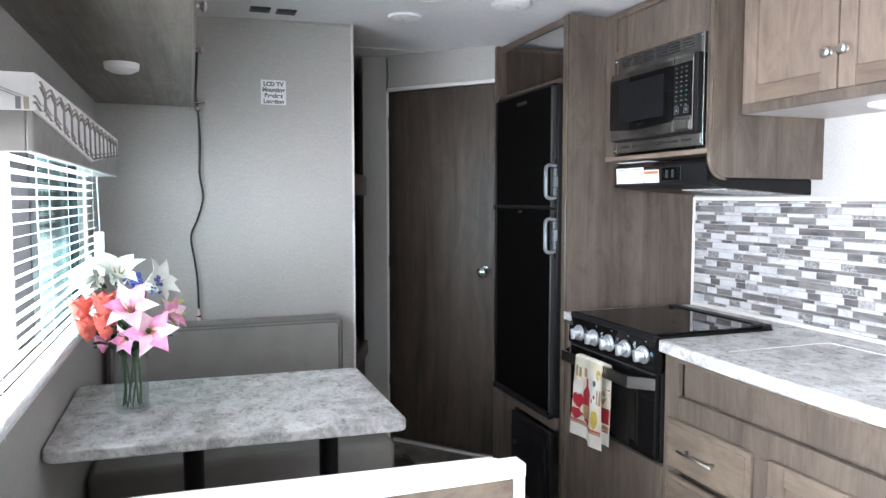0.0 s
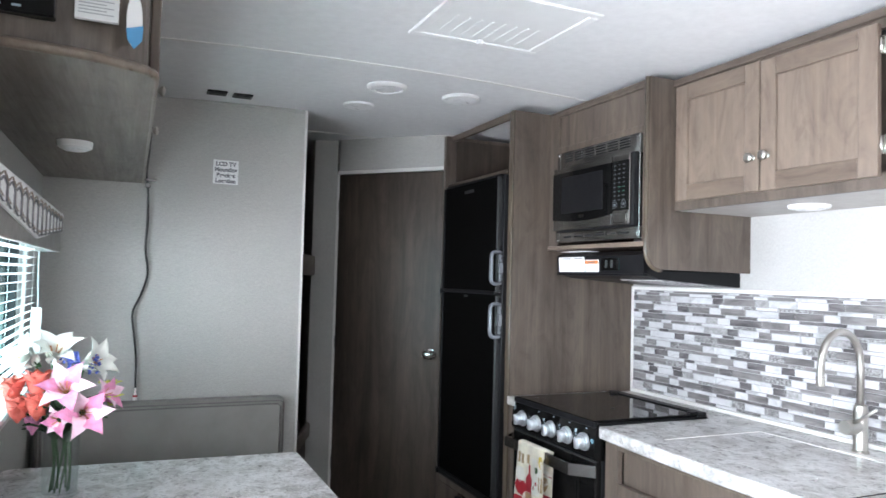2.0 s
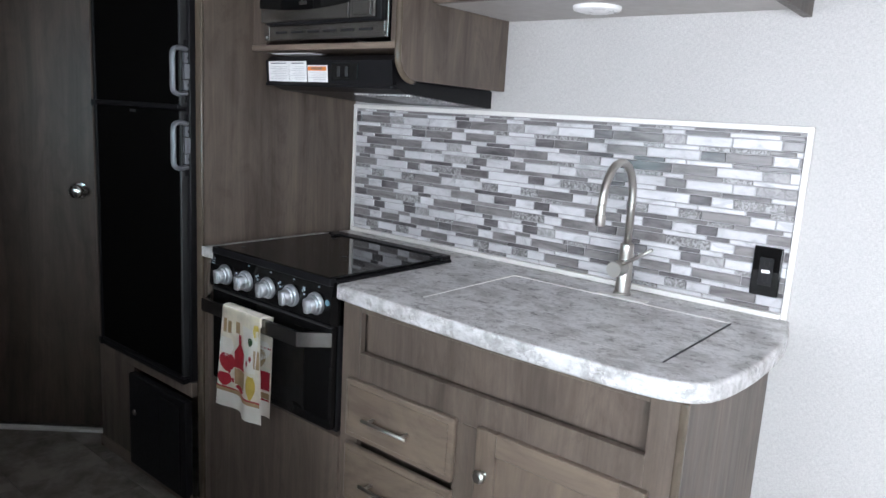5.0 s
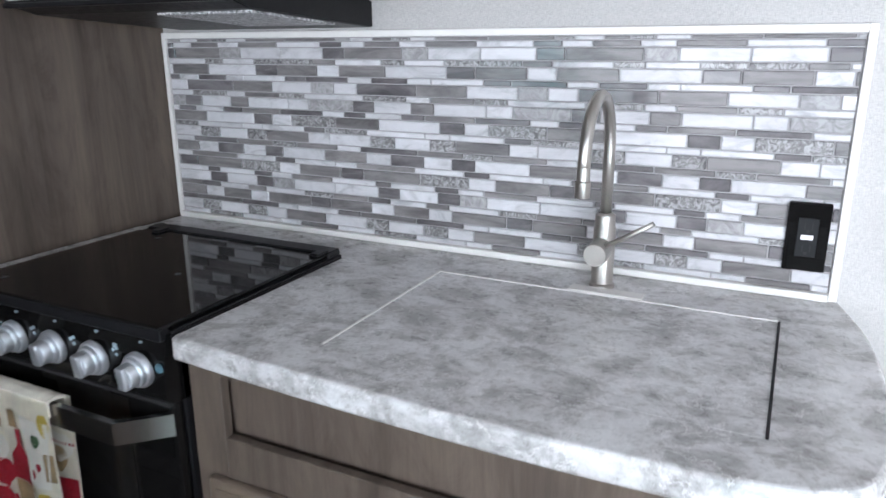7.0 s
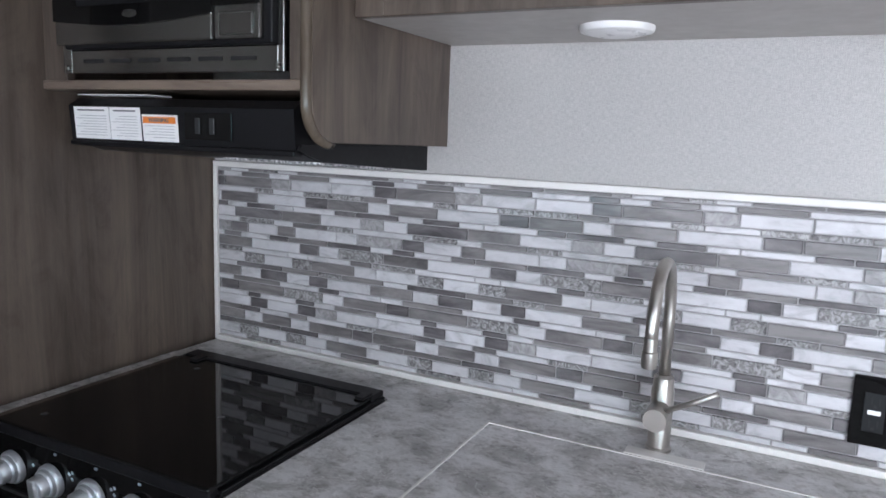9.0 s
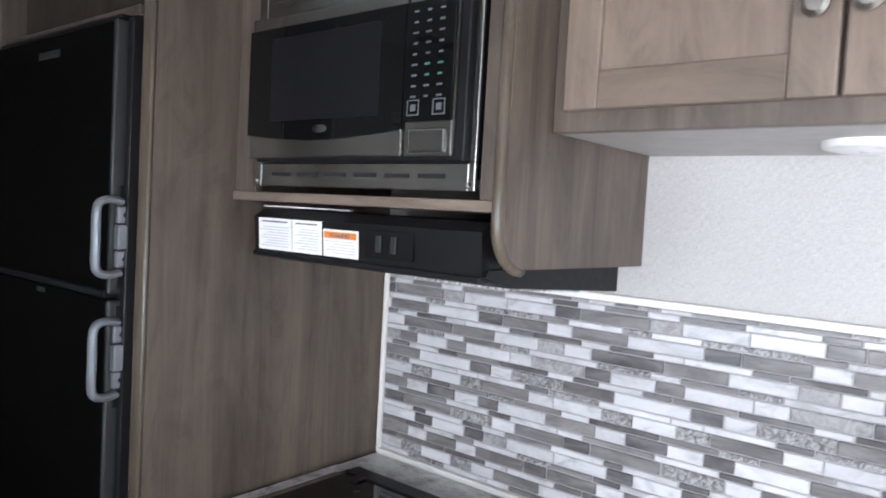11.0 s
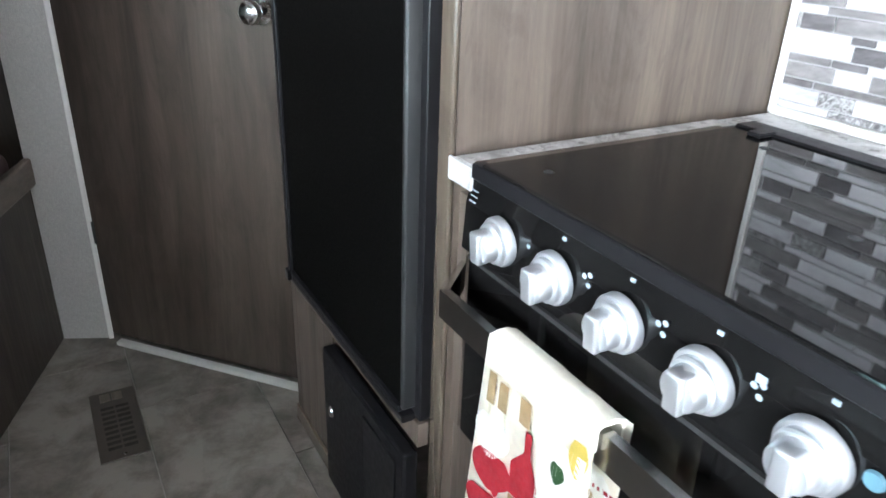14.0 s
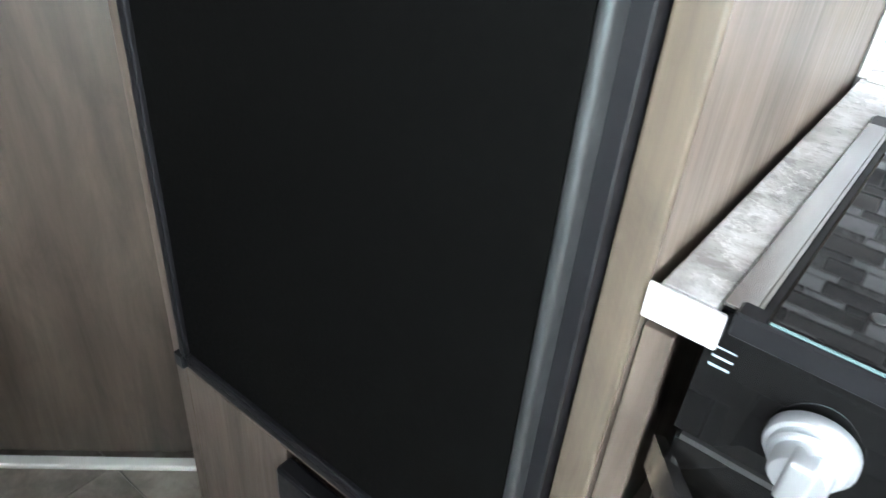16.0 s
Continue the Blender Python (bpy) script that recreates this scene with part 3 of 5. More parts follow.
# bright overcast distance outside the windows
m, t, b = material("overcast_backdrop")
b.inputs["Base Color"].default_value = (0.8, 0.85, 0.9, 1)
b.inputs["Emission Color"].default_value = (0.9, 0.96, 1.0, 1)
b.inputs["Emission Strength"].default_value = 6.0
structure("backdrop", box(-8.1, -8.0, -14, 40, -0.7, 9, 0), m, "pale overcast distance outside the windows")
# ---- kitchen base ----
FX = 1.618                       # front of the base cabinets
base = thing("base_cabinet", (1.9, 1.66, 0), "greige wood base cabinet with drawers and doors under the worktop", "cabinet")
part("body", box(FX + 0.06, XR - 0.01, 1.220, 2.11, 0.08, 0.855, 0), M["wood"], base)
part("plinth", box(FX + 0.06, XR, 1.220, 2.11, 0.0, 0.079, 0), M["wood"], base)
for a, b in ((1.200, 1.218), (2.112, 2.13)):
    part("side_panel", box(FX + 0.002, XR, a, b, 0.0, 0.874, 0.001), M["wood"], base)
part("face_frame", boxes([(FX, FX + 0.018, 1.198, 1.258, 0.07, 0.874), (FX, FX + 0.018, 2.062, 2.13, 0.07, 0.874), (FX, FX + 0.018, 1.258, 2.062, 0.853, 0.874), (FX, FX + 0.018, 1.258, 2.062, 0.660, 0.742), (FX, FX + 0.018, 1.66, 1.73, 0.07, 0.660), (FX, FX + 0.018, 1.258, 1.66, 0.07, 0.10), (FX, FX + 0.018, 1.73, 2.062, 0.07, 0.10)], 0.0012), M["wood"], base, "dark greige face frame")
part("recessed_panel", box(FX + 0.030, FX + 0.034, 1.236, 2.068, 0.70, 0.858, 0), M["wood"], base)
part("corner_post", box(FX - 0.003, FX + 0.012, 1.183, 1.200, 0.0, 0.872, 0.005, 3), M["edge"], base)


def shaker_door(name, parent, x, y0, y1, z0, z1, stile_m, rail_m, panel_m, rail=0.055):
    """A framed door facing -x whose face lies at x."""
    d = part(name, box(x + 0.009, x + 0.0175, y0 + 0.003, y1 - 0.003, z0 + 0.003, z1 - 0.003, 0), panel_m, parent)
    for a, b in ((y0, y0 + rail), (y1 - rail, y1)):
        part("stile", box(x, x + 0.018, a, b, z0, z1, 0.003, 2), stile_m, d)
    part("rail", box(x, x + 0.018, y0 + rail, y1 - rail, z0, z0 + rail, 0.002), rail_m, d)
    part("rail", box(x, x + 0.018, y0 + rail, y1 - rail, z1 - rail, z1, 0.002), rail_m, d)
    return d


def bar_pull(parent, x, y0, y1, z):
    b = part("bar_pull", tube([(x - 0.028, y0 - 0.018, z), (x - 0.028, y1 + 0.018, z)], 0.0047, 14), M["nickel"], parent, "brushed nickel bar pull", True)
    for y in (y0, y1):
        part("post", tube([(x - 0.028, y, z), (x + 0.001, y, z)], 0.0045, 10), M["nickel"], b, "", True)


def round_knob(parent, x, y, z, s=1.0):
    kk = Matrix.Translation((x, y, z)) @ Matrix.Rotation(radians(-90), 4, "Y")
    part("knob", lathe([(0, 0.027), (0.010 * s, 0.026), (0.0155 * s, 0.021), (0.016 * s, 0.017), (0.011 * s, 0.012), (0.006, 0.009), (0.006, 0.003), (0.010 * s, 0.0), ], 24, kk), M["nickel"], parent, "round brushed nickel knob", True)


for z0, z1 in ((0.505, 0.669), (0.318, 0.482), (0.131, 0.295)):
    d = part("drawer", box(FX - 0.018, FX, 1.72, 2.094, z0, z1, 0.005, 2), M["maple_dark_y"], base)
    part("drawer_field", box(FX - 0.0205, FX - 0.018, 1.735, 2.079, z0 + 0.015, z1 - 0.015, 0.002), M["maple_dark_y"], d)
    bar_pull(d, FX - 0.02, 1.862, 1.982, (z0 + z1) / 2 - 0.004)
dd = shaker_door("cabinet_door", base, FX - 0.018, 1.240, 1.652, 0.131, 0.674, M["maple_dark"], M["maple_dark_y"], M["maple_dark"])
round_knob(dd, FX - 0.018, 1.625, 0.566)

# worktop with bowed front and round end
top = thing("worktop", (1.9, 1.65, CTR - 0.04), "grey-white marbled laminate worktop with thick rounded front edge", "worktop")
front = [(1.592, 2.131), (1.578, 1.95), (1.566, 1.7), (1.562, 1.5), (1.567, 1.31)]
front = [(p.x, p.y) for p in curve_points([(x, y, 0) for x, y in front], 5)]
endp = [(p.x, p.y) for p in curve_points([(1.567, 1.31, 0), (1.585, 1.212, 0), (1.64, 1.149, 0), (1.80, 1.124, 0), (2.05, 1.131, 0), (2.235, 1.170, 0)], 6)]
outline = front + endp[1:] + [(2.235, 2.131)]
bm = slab(outline, "z", CTR - 0.042, CTR)
fe = [e for e in bm.edges if abs(e.verts[0].co.z - e.verts[1].co.z) < 1e-6 and not all(abs(v.co.x - 2.235) < 1e-5 or abs(v.co.y - 2.131) < 1e-5 for v in e.verts)]
bmesh.ops.bevel(bm, geom=fe, offset=0.008, segments=3, affect="EDGES", profile=0.5)
part("top", bm, M["counter"], top)
part("rear_strip", box(2.085, 2.235, 2.131, 2.757, CTR - 0.042, CTR, 0.0), M["counter"], top)
part("side_strip", box(1.588, 2.085, 2.712, 2.757, CTR - 0.030, CTR + 0.003, 0.002), M["counter"], top)
part("end_cap", box(1.583, 1.588, 2.704, 2.764, CTR - 0.030, CTR + 0.003, 0.002, 2), M["strip_cap"], top, "bright white laminate end of the strip beside the range")
# flush sink cover with its joints
lx0, lx1, ly0, ly1 = 1.674, 2.080, 1.266, 1.895
part("sink_cover", box(lx0, lx1, ly0, ly1, CTR - 0.002, CTR + 0.0003, 0), M["counter"], top, "flush marbled sink cover with pale edges")
part("cover_edge", boxes([(lx0, lx1, ly1, ly1 + 0.004, CTR - 0.001, CTR + 0.0018), (lx1, lx1 + 0.004, ly0, ly1, CTR - 0.001, CTR + 0.0018)], 0), M["trim"], top, "pale edge of the sink cover")
part("cover_gap", box(lx0, lx1, ly0 - 0.004, ly0, CTR - 0.001, CTR + 0.0015, 0), M["black"], top, "dark gap beside the sink cover")

# faucet
fau = thing("faucet", (2.125, 1.585, CTR), "brushed nickel gooseneck kitchen faucet standing behind the sink cover", "faucet")
fx, fy = 2.140, 1.578
part("base", lathe([(0.024, 0), (0.024, 0.005), (0.0205, 0.008), (0.0205, 0.116), (0.0185, 0.119), (0.0185, 0.140), (0.013, 0.144), (0, 0.144)], 28, Matrix.Translation((fx, fy, CTR))), M["nickel"], fau, "", True)
neck = [(fx, fy, CTR + 0.14), (fx, fy, CTR + 0.255)] + [(fx - 0.085 + 0.085 * math.cos(radians(a)), fy, CTR + 0.265 + 0.098 * math.sin(radians(a))) for a in range(0, 181, 12)] + [(fx - 0.172, fy, CTR + 0.245)]
part("neck", tube(neck, 0.0105, 18), M["nickel"], fau, "", True)
part("spout", lathe([(0, 0), (0.0115, 0), (0.0128, 0.004), (0.0128, 0.026), (0.0108, 0.028), (0.0108, 0.05), (0, 0.05)], 22, Matrix.Translation((fx - 0.173, fy, CTR + 0.205))), M["nickel"], fau, "", True)
hm = Matrix.Translation((fx - 0.012, fy, CTR + 0.078)) @ Matrix.Rotation(radians(-90), 4, "Y")
part("valve", lathe([(0, 0.058), (0.0205, 0.058), (0.0215, 0.056), (0.0215, 0.012), (0.018, 0.0)], 26, hm), M["nickel"], fau, "", True)
part("lever", tube([(fx - 0.045, fy, CTR + 0.085), (fx - 0.06, fy - 0.05, CTR + 0.115), (fx - 0.07, fy - 0.10, CTR + 0.148)], 0.0048, 10), M["nickel"], fau, "", True)
part("deck_plate", box(2.086, 2.118, 1.49, 1.63, CTR, CTR + 0.003, 0.001), M["trim"], fau, "pale worn strip in front of the faucet")

# outlet
out = thing("wall_outlet", (2.225, 1.232, 1.03), "black double power outlet set in the mosaic backsplash", "outlet")
part("cover_plate", box(2.217, 2.226, 1.203, 1.272, 0.974, 1.099, 0.003, 2), M["black_gloss"], out)
part("insert", box(2.2145, 2.217, 1.2205, 1.2545, 1.001, 1.072, 0.001), M["black"], out)
part("test_button", box(2.2125, 2.2145, 1.2275, 1.2475, 1.033, 1.041, 0.0005), M["label"], out, "white test button")
for zz in (1.011, 1.051):
    part("slots", boxes([(2.2138, 2.2146, 1.2295, 1.2315, zz, zz + 0.012), (2.2138, 2.2146, 1.2415, 1.2435, zz, zz + 0.012), (2.2138, 2.2146, 1.2345, 1.2395, zz - 0.006, zz - 0.001)], 0), M["dark_hole"], out)

# ---- tall refrigerator cabinet ----
PX = 1.590
CZ = 2.144
tall = thing("refrigerator_cabinet", (1.9, 3.13, 0), "tall greige wood-grain cabinet around the black refrigerator", "cabinet")
CX = 1.567
part("side_panel", box(PX + 0.006, XR, 2.766, 2.800, 0, CZ, 0.0), M["wood"], tall)
part("front_edge", box(PX - 0.004, PX + 0.006, 2.765, 2.801, 0, CZ, 0.0045, 3), M["edge"], tall, "rounded pale edge of the side panel", True)
part("far_panel", box(CX, XR, 3.43, 3.46, 0, CZ, 0.001), M["wood"], tall)
# cubby back and added side sheets in darker wood paint the interior shade
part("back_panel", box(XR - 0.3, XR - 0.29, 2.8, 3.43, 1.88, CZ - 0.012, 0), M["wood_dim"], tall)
part("shade_liner", box(PX + 0.03, XR - 0.30, 3.424, 3.429, 1.895, CZ - 0.02, 0), M["wood_dim"], tall, "inner lining of the open cubby, darkened for its shade")
part("shade_liner", box(PX + 0.03, XR - 0.30, 2.801, 2.805, 1.895, CZ - 0.03, 0), M["wood_dim"], tall, "inner lining of the open cubby, darkened for its shade")
part("head_rail", box(PX + 0.004, PX + 0.022, 2.802, 3.43, CZ - 0.03, CZ, 0.002), M["wood_y"], tall)
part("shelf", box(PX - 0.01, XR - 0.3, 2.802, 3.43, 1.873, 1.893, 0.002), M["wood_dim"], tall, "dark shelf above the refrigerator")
part("lower_rail", boxes([(CX, CX + 0.02, 2.802, 3.43, 0.40, 0.448), (CX, CX + 0.02, 3.19, 3.43, 0.0, 0.40), (CX, CX + 0.02, 2.802, 3.19, 0.0, 0.03)], 0.001), M["wood"], tall)
part("left_stile", box(CX, CX + 0.02, 3.40, 3.43, 0.448, 1.873, 0.001), M["wood"], tall)
part("toe_strip", box(CX - 0.007, CX, 2.802, 3.46, 0.0, 0.045, 0.001), M["edge_y"], tall, "greige strip at the foot of the cabinet")

fr = thing("refrigerator", (1.6, 3.12, 0.46), "black two-door refrigerator with grey handles built into the cabinet", "refrigerator")
RX, RY = 1.550, 2.820
part("body", box(RX + 0.02, 2.19, 2.803, 3.395, 0.452, 1.868, 0.002), M["black"], fr)
for nm, z0, z1 in (("freezer_door", 1.356, 1.862), ("main_door", 0.470, 1.344)):
    d = part(nm, box(RX, RX + 0.036, RY + 0.010, 3.385, z0, z1, 0.003), M["fridge"], fr)
    part("door_frame", boxes([(RX - 0.007, RX + 0.034, 3.380, 3.397, z0 - 0.004, z1), (RX - 0.007, RX + 0.034, RY + 0.010, 3.380, z0 - 0.008, z0 + 0.006)], 0.003, 2), M["black"], d)
    part("handle_edge", box(RX - 0.003, RX + 0.034, RY, RY + 0.012, z0, z1, 0.005, 4), M["grey_edge"], d, "dark grey rounded edge strip", True)
for z0, z1 in ((1.338, 1.362), (0.446, 0.472)):
    part("hinge", box(RX - 0.012, RX + 0.01, 3.385, 3.406, z0, z1, 0.002), M["black"], fr)
part("top_grille", box(RX + 0.005, RX + 0.03, RY, 3.39, 1.864, 1.872, 0.001), M["black"], fr)
part("base_trim", boxes([(RX - 0.004, RX + 0.04, RY, 3.40, 0.444, 0.460)], 0.003, 2), M["black"], fr)
part("latch_mark", box(RX - 0.002, RX + 0.001, 3.10, 3.14, 1.328, 1.338, 0.0005), M["grey_edge"], fr)
part("maker_plate", box(RX - 0.002, RX + 0.001, 3.06, 3.16, 1.815, 1.83, 0.0005), M["grey_edge"], fr)


def fridge_handle(zlo, zhi):
    y, hx, dz = RY - 0.012, RX - 0.034, (zhi - zlo)
    path = [(RX + 0.012, y, zhi - 0.010), (RX - 0.008, y, zhi - 0.006), (hx + 0.008, y, zhi - 0.010), (hx, y, zhi - 0.026), (hx, y, (zlo + zhi) / 2), (hx, y, zlo + 0.026), (hx + 0.008, y, zlo + 0.010), (RX - 0.008, y, zlo + 0.006), (RX + 0.012, y, zlo + 0.010)]
    bm = tube(curve_points(path, 5), 0.0075, 10)
    bmesh.ops.scale(bm, vec=(1, 1.5, 1), space=Matrix.Translation((0, -y, 0)), verts=bm.verts)
    h = part("handle", bm, M["handle_grey"], fr, "grey looped plastic handle", True)
    part("handle_plate", boxes([(RX + 0.006, RX + 0.036, RY - 0.010, RY + 0.001, zlo + 0.018, zlo + 0.05), (RX + 0.006, RX + 0.036, RY - 0.010, RY + 0.001, zhi - 0.05, zhi - 0.018), (RX + 0.004, RX + 0.036, RY - 0.016, RY + 0.001, zlo + 0.052, zhi - 0.052)], 0.003, 2), M["handle_grey"], h, "", False, "stuff")
    part("side_strip", box(RX + 0.010, RX + 0.030, RY - 0.004, RY + 0.001, zlo - 0.02, zhi + 0.02, 0.001), M["black"], h)
    for z in (zlo + 0.034, zhi - 0.034):
        part("screw", lathe([(0, 0.002), (0.004, 0.002), (0.005, 0)], 12, Matrix.Translation((RX + 0.021, RY - 0.010, z)) @ Matrix.Rotation(radians(90), 4, "X")), M["dark_hole"], h)


fridge_handle(1.388, 1.538)
fridge_handle(1.160, 1.314)

furn = thing("furnace_cover", (1.59, 3.0, 0.03), "black furnace access panel at the foot of the refrigerator cabinet", "furnace")
part("panel", box(CX - 0.026, CX + 0.004, 2.804, 3.186, 0.032, 0.388, 0.006, 2), M["black"], furn)
part("inner_panel", box(CX - 0.030, CX - 0.026, 2.83, 2.97, 0.06, 0.362, 0.003), M["black"], furn)
part("latch", lathe([(0, 0.004), (0.010, 0.004), (0.013, 0.0)], 20, Matrix.Translation((CX - 0.026, 3.145, 0.245)) @ Matrix.Rotation(radians(-90), 4, "Y")), M["steel_bright"], furn, "round silver latch")

# ---- range ----
SY0, SY1 = 2.142, 2.715
rng_ = thing("range_cooker", (1.85, 2.43, 0.47), "black gas range with glass cooktop cover and five silver knobs", "stove")
part("body", box(1.615, 2.05, SY0, SY1 - 0.004, 0.48, 0.905, 0.002), M["black"], rng_)
part("oven_door", box(1.588, 1.615, SY0 + 0.002, SY1 - 0.004, 0.492, 0.79, 0.006, 2), M["black_gloss"], rng_)
part("oven_window", box(1.5865, 1.589, SY0 + 0.11, SY1 - 0.11, 0.53, 0.70, 0.001), M["black_gloss"], rng_, "dark oven window")
bm = bmesh.new()
sec = [(1.592, 0.792), (1.578, 0.805), (1.582, 0.87), (1.593, 0.915), (1.640, 0.915), (1.640, 0.792)]
slab(sec, "y", SY0, SY1 - 0.004, bm)
part("control_panel", bm, M["black_gloss"], rng_)
part("gap_strip", box(1.585, 1.60, SY0 + 0.004, SY1 - 0.01, 0.788, 0.794, 0), M["dark_hole"], rng_)
part("glass_cover", box(1.582, 2.052, SY0 + 0.004, 2.680, 0.922, 0.930, 0.003, 2), M["black_gloss"], rng_, "glossy black glass cooktop cover")
part("cover_frame", boxes([(1.600, 2.084, SY0 - 0.004, 2.7115, 0.905, 0.9135), (1.600, 2.084, SY0 - 0.004, 2.7115, 0.9137, 0.9195), (2.04, 2.082, SY0, 2.68, 0.9195, 0.934), (1.580, 1.60, SY0 + 0.002, 2.70, 0.905, 0.926)], 0.002), M["black"], rng_)
part("steel_strip", box(1.592, 2.04, 2.690, 2.711, 0.9195, 0.9225, 0.0005), M["strip_metal"], rng_, "grey reflecting strip beside the cover")
part("cover_edge", box(1.60, 2.03, 2.686, 2.690, 0.9195, 0.9235, 0.0005), M["steel"], rng_, "thin bright edge of the cover")
for y in (2.16, 2.625):
    part("cover_hinge", box(2.012, 2.05, y - 0.012, y + 0.012, 0.930, 0.9365, 0.002), M["black"], rng_)
for x, y in ((1.64, 2.62), (1.98, 2.58), (1.80, 2.33)):
    part("pad", lathe([(0, 0.0012), (0.006, 0.001), (0.007, 0.0)], 20, Matrix.Translation((x, y, 0.930))), M["grey_edge"], rng_, "small smoky pad on the glass")
for i, y in enumerate((2.621, 2.515, 2.409, 2.303, 2.197)):
    km = Matrix.Translation((1.5795, y, 0.8505)) @ Matrix.Rotation(radians(-95), 4, "Y")
    kb = part("knob", lathe([(0.0315, 0.0), (0.0315, 0.008), (0.0298, 0.0105), (0.0262, 0.0108), (0.0260, 0.017), (0.0244, 0.0188), (0.0212, 0.019), (0.0203, 0.032), (0.0185, 0.0345), (0, 0.035)], 40, km), M["knob"], rng_, "satin silver range knob", True)
    bm = bmesh.new()
    add_box(bm, -0.0205, 0.0205, -0.0095, 0.0095, 0.022, 0.0415, 0.0035, 3)
    placed(bm, km)
    part("grip", bm, M["knob"], kb, "", True)
    if i:
        part("mark", boxes([(1.5855, 1.5875, y - 0.003, y + 0.003, 0.893, 0.897)], 0), M["ink_light"], rng_)
    for dy, dz in ((-0.044, 0.872), (-0.051, 0.864), (-0.052, 0.876)):
        if 0 < i < 4 or (i == 0 and dz == 0.864):
            part("burner_mark", lathe([(0, 0.0008), (0.0034, 0.0008), (0.0034, 0)], 12, Matrix.Translation((1.5815, y + dy, dz)) @ Matrix.Rotation(radians(-98), 4, "Y")), M["ink_light"], rng_)
part("oven_mark", boxes([(1.5808, 1.5818, 2.249, 2.259, 0.876, 0.884)], 0), M["ink_light"], rng_)
part("oven_light_button", lathe([(0, 0.003), (0.0075, 0.003), (0.0085, 0)], 20, Matrix.Translation((1.5798, 2.153, 0.86)) @ Matrix.Rotation(radians(-95), 4, "Y")), M["ink_blue"], rng_, "pale blue round button")
part("maker_mark", boxes([(1.5826 + 0.0018 * k, 1.5842 + 0.0018 * k, 2.689, 2.705, 0.871 + 0.007 * k, 0.8745 + 0.007 * k) for k in range(3)], 0), M["ink_light"], rng_, "three pale bars")
hd = part("oven_handle", slab([(1.519, 2.206), (1.519, 2.664), (1.531, 2.658), (1.531, 2.212)], "z", 0.737, 0.777), M["steel"], rng_, "flat brushed steel oven handle")
# same metal as the bar; lighter steel here paints in the window's reflection
for bar in ([(1.519, 2.206), (1.531, 2.212), (1.590, 2.152), (1.586, 2.140)], [(1.519, 2.664), (1.531, 2.658), (1.590, 2.716), (1.586, 2.724)]):
    part("bracket", slab(bar, "z", 0.737, 0.777), M["steel_bright"], hd, "slanting end of the handle, brightened for its window reflection")
bm = boxes([(1.612, 1.63, 2.133, 2.766, 0.0, 0.478)], 0.001)
rb = thing("range_base_cabinet", (1.9, 2.45, 0), "greige wood panel filling the space under the range", "cabinet")
part("front_panel", bm, M["wood"], rb)
part("body", boxes([(1.63, 2.2, 2.14, 2.16, 0.0, 0.478), (1.63, 2.2, 2.74, 2.76, 0, 0.478), (1.63, 2.2, 2.16, 2.74, 0.455, 0.475)], 0.001), M["wood"], rb)
part("stile", boxes([(1.604, 1.62, 2.738, 2.764, 0.478, 0.868)], 0.001), M["wood"], rb)

rng_.location.z += 0.006

# towel over the oven handle
tw = thing("dish_towel", (1.535, 2.45, 0.4), "cream kitchen towel with wine bottle print hanging over the oven handle", "towel")


def cloth(y0, y1, z0, x, amp, ph, bm=None, push=0.0, zt=0.779, taper=0.0):
    """A hanging sheet with folds, between y0 and y1, from zt down to z0."""
    bm = bm or bmesh.new()
    nu, nv = 22, 22
    grid = []
    for j in range(nv + 1):
        v = j / nv
        z = zt + (z0 - zt) * v
        row = []
        for i in range(nu + 1):
            u = i / nu
            yy = y0 + (y1 - y0) * u + taper * v * (u - 0.5)
            fold = amp * (0.05 + 0.95 * v) * math.sin(u * 9.0 + ph + v * 0.7) + 0.0012 * math.sin(u * 17 + 2 * v)
            row.append(bm.verts.new((x - 0.006 * v - fold - push, yy, z - 0.012 * u * v)))
        grid.append(row)
    for a, b in zip(grid, grid[1:]):
        for i in range(nu):
            bm.faces.new((a[i], a[i + 1], b[i + 1], b[i]))
    return bm


def thick(bm, t=0.0025):
    bmesh.ops.solidify(bm, geom=bm.faces[:], thickness=t)
    bmesh.ops.recalc_face_normals(bm, faces=bm.faces)
    return bm


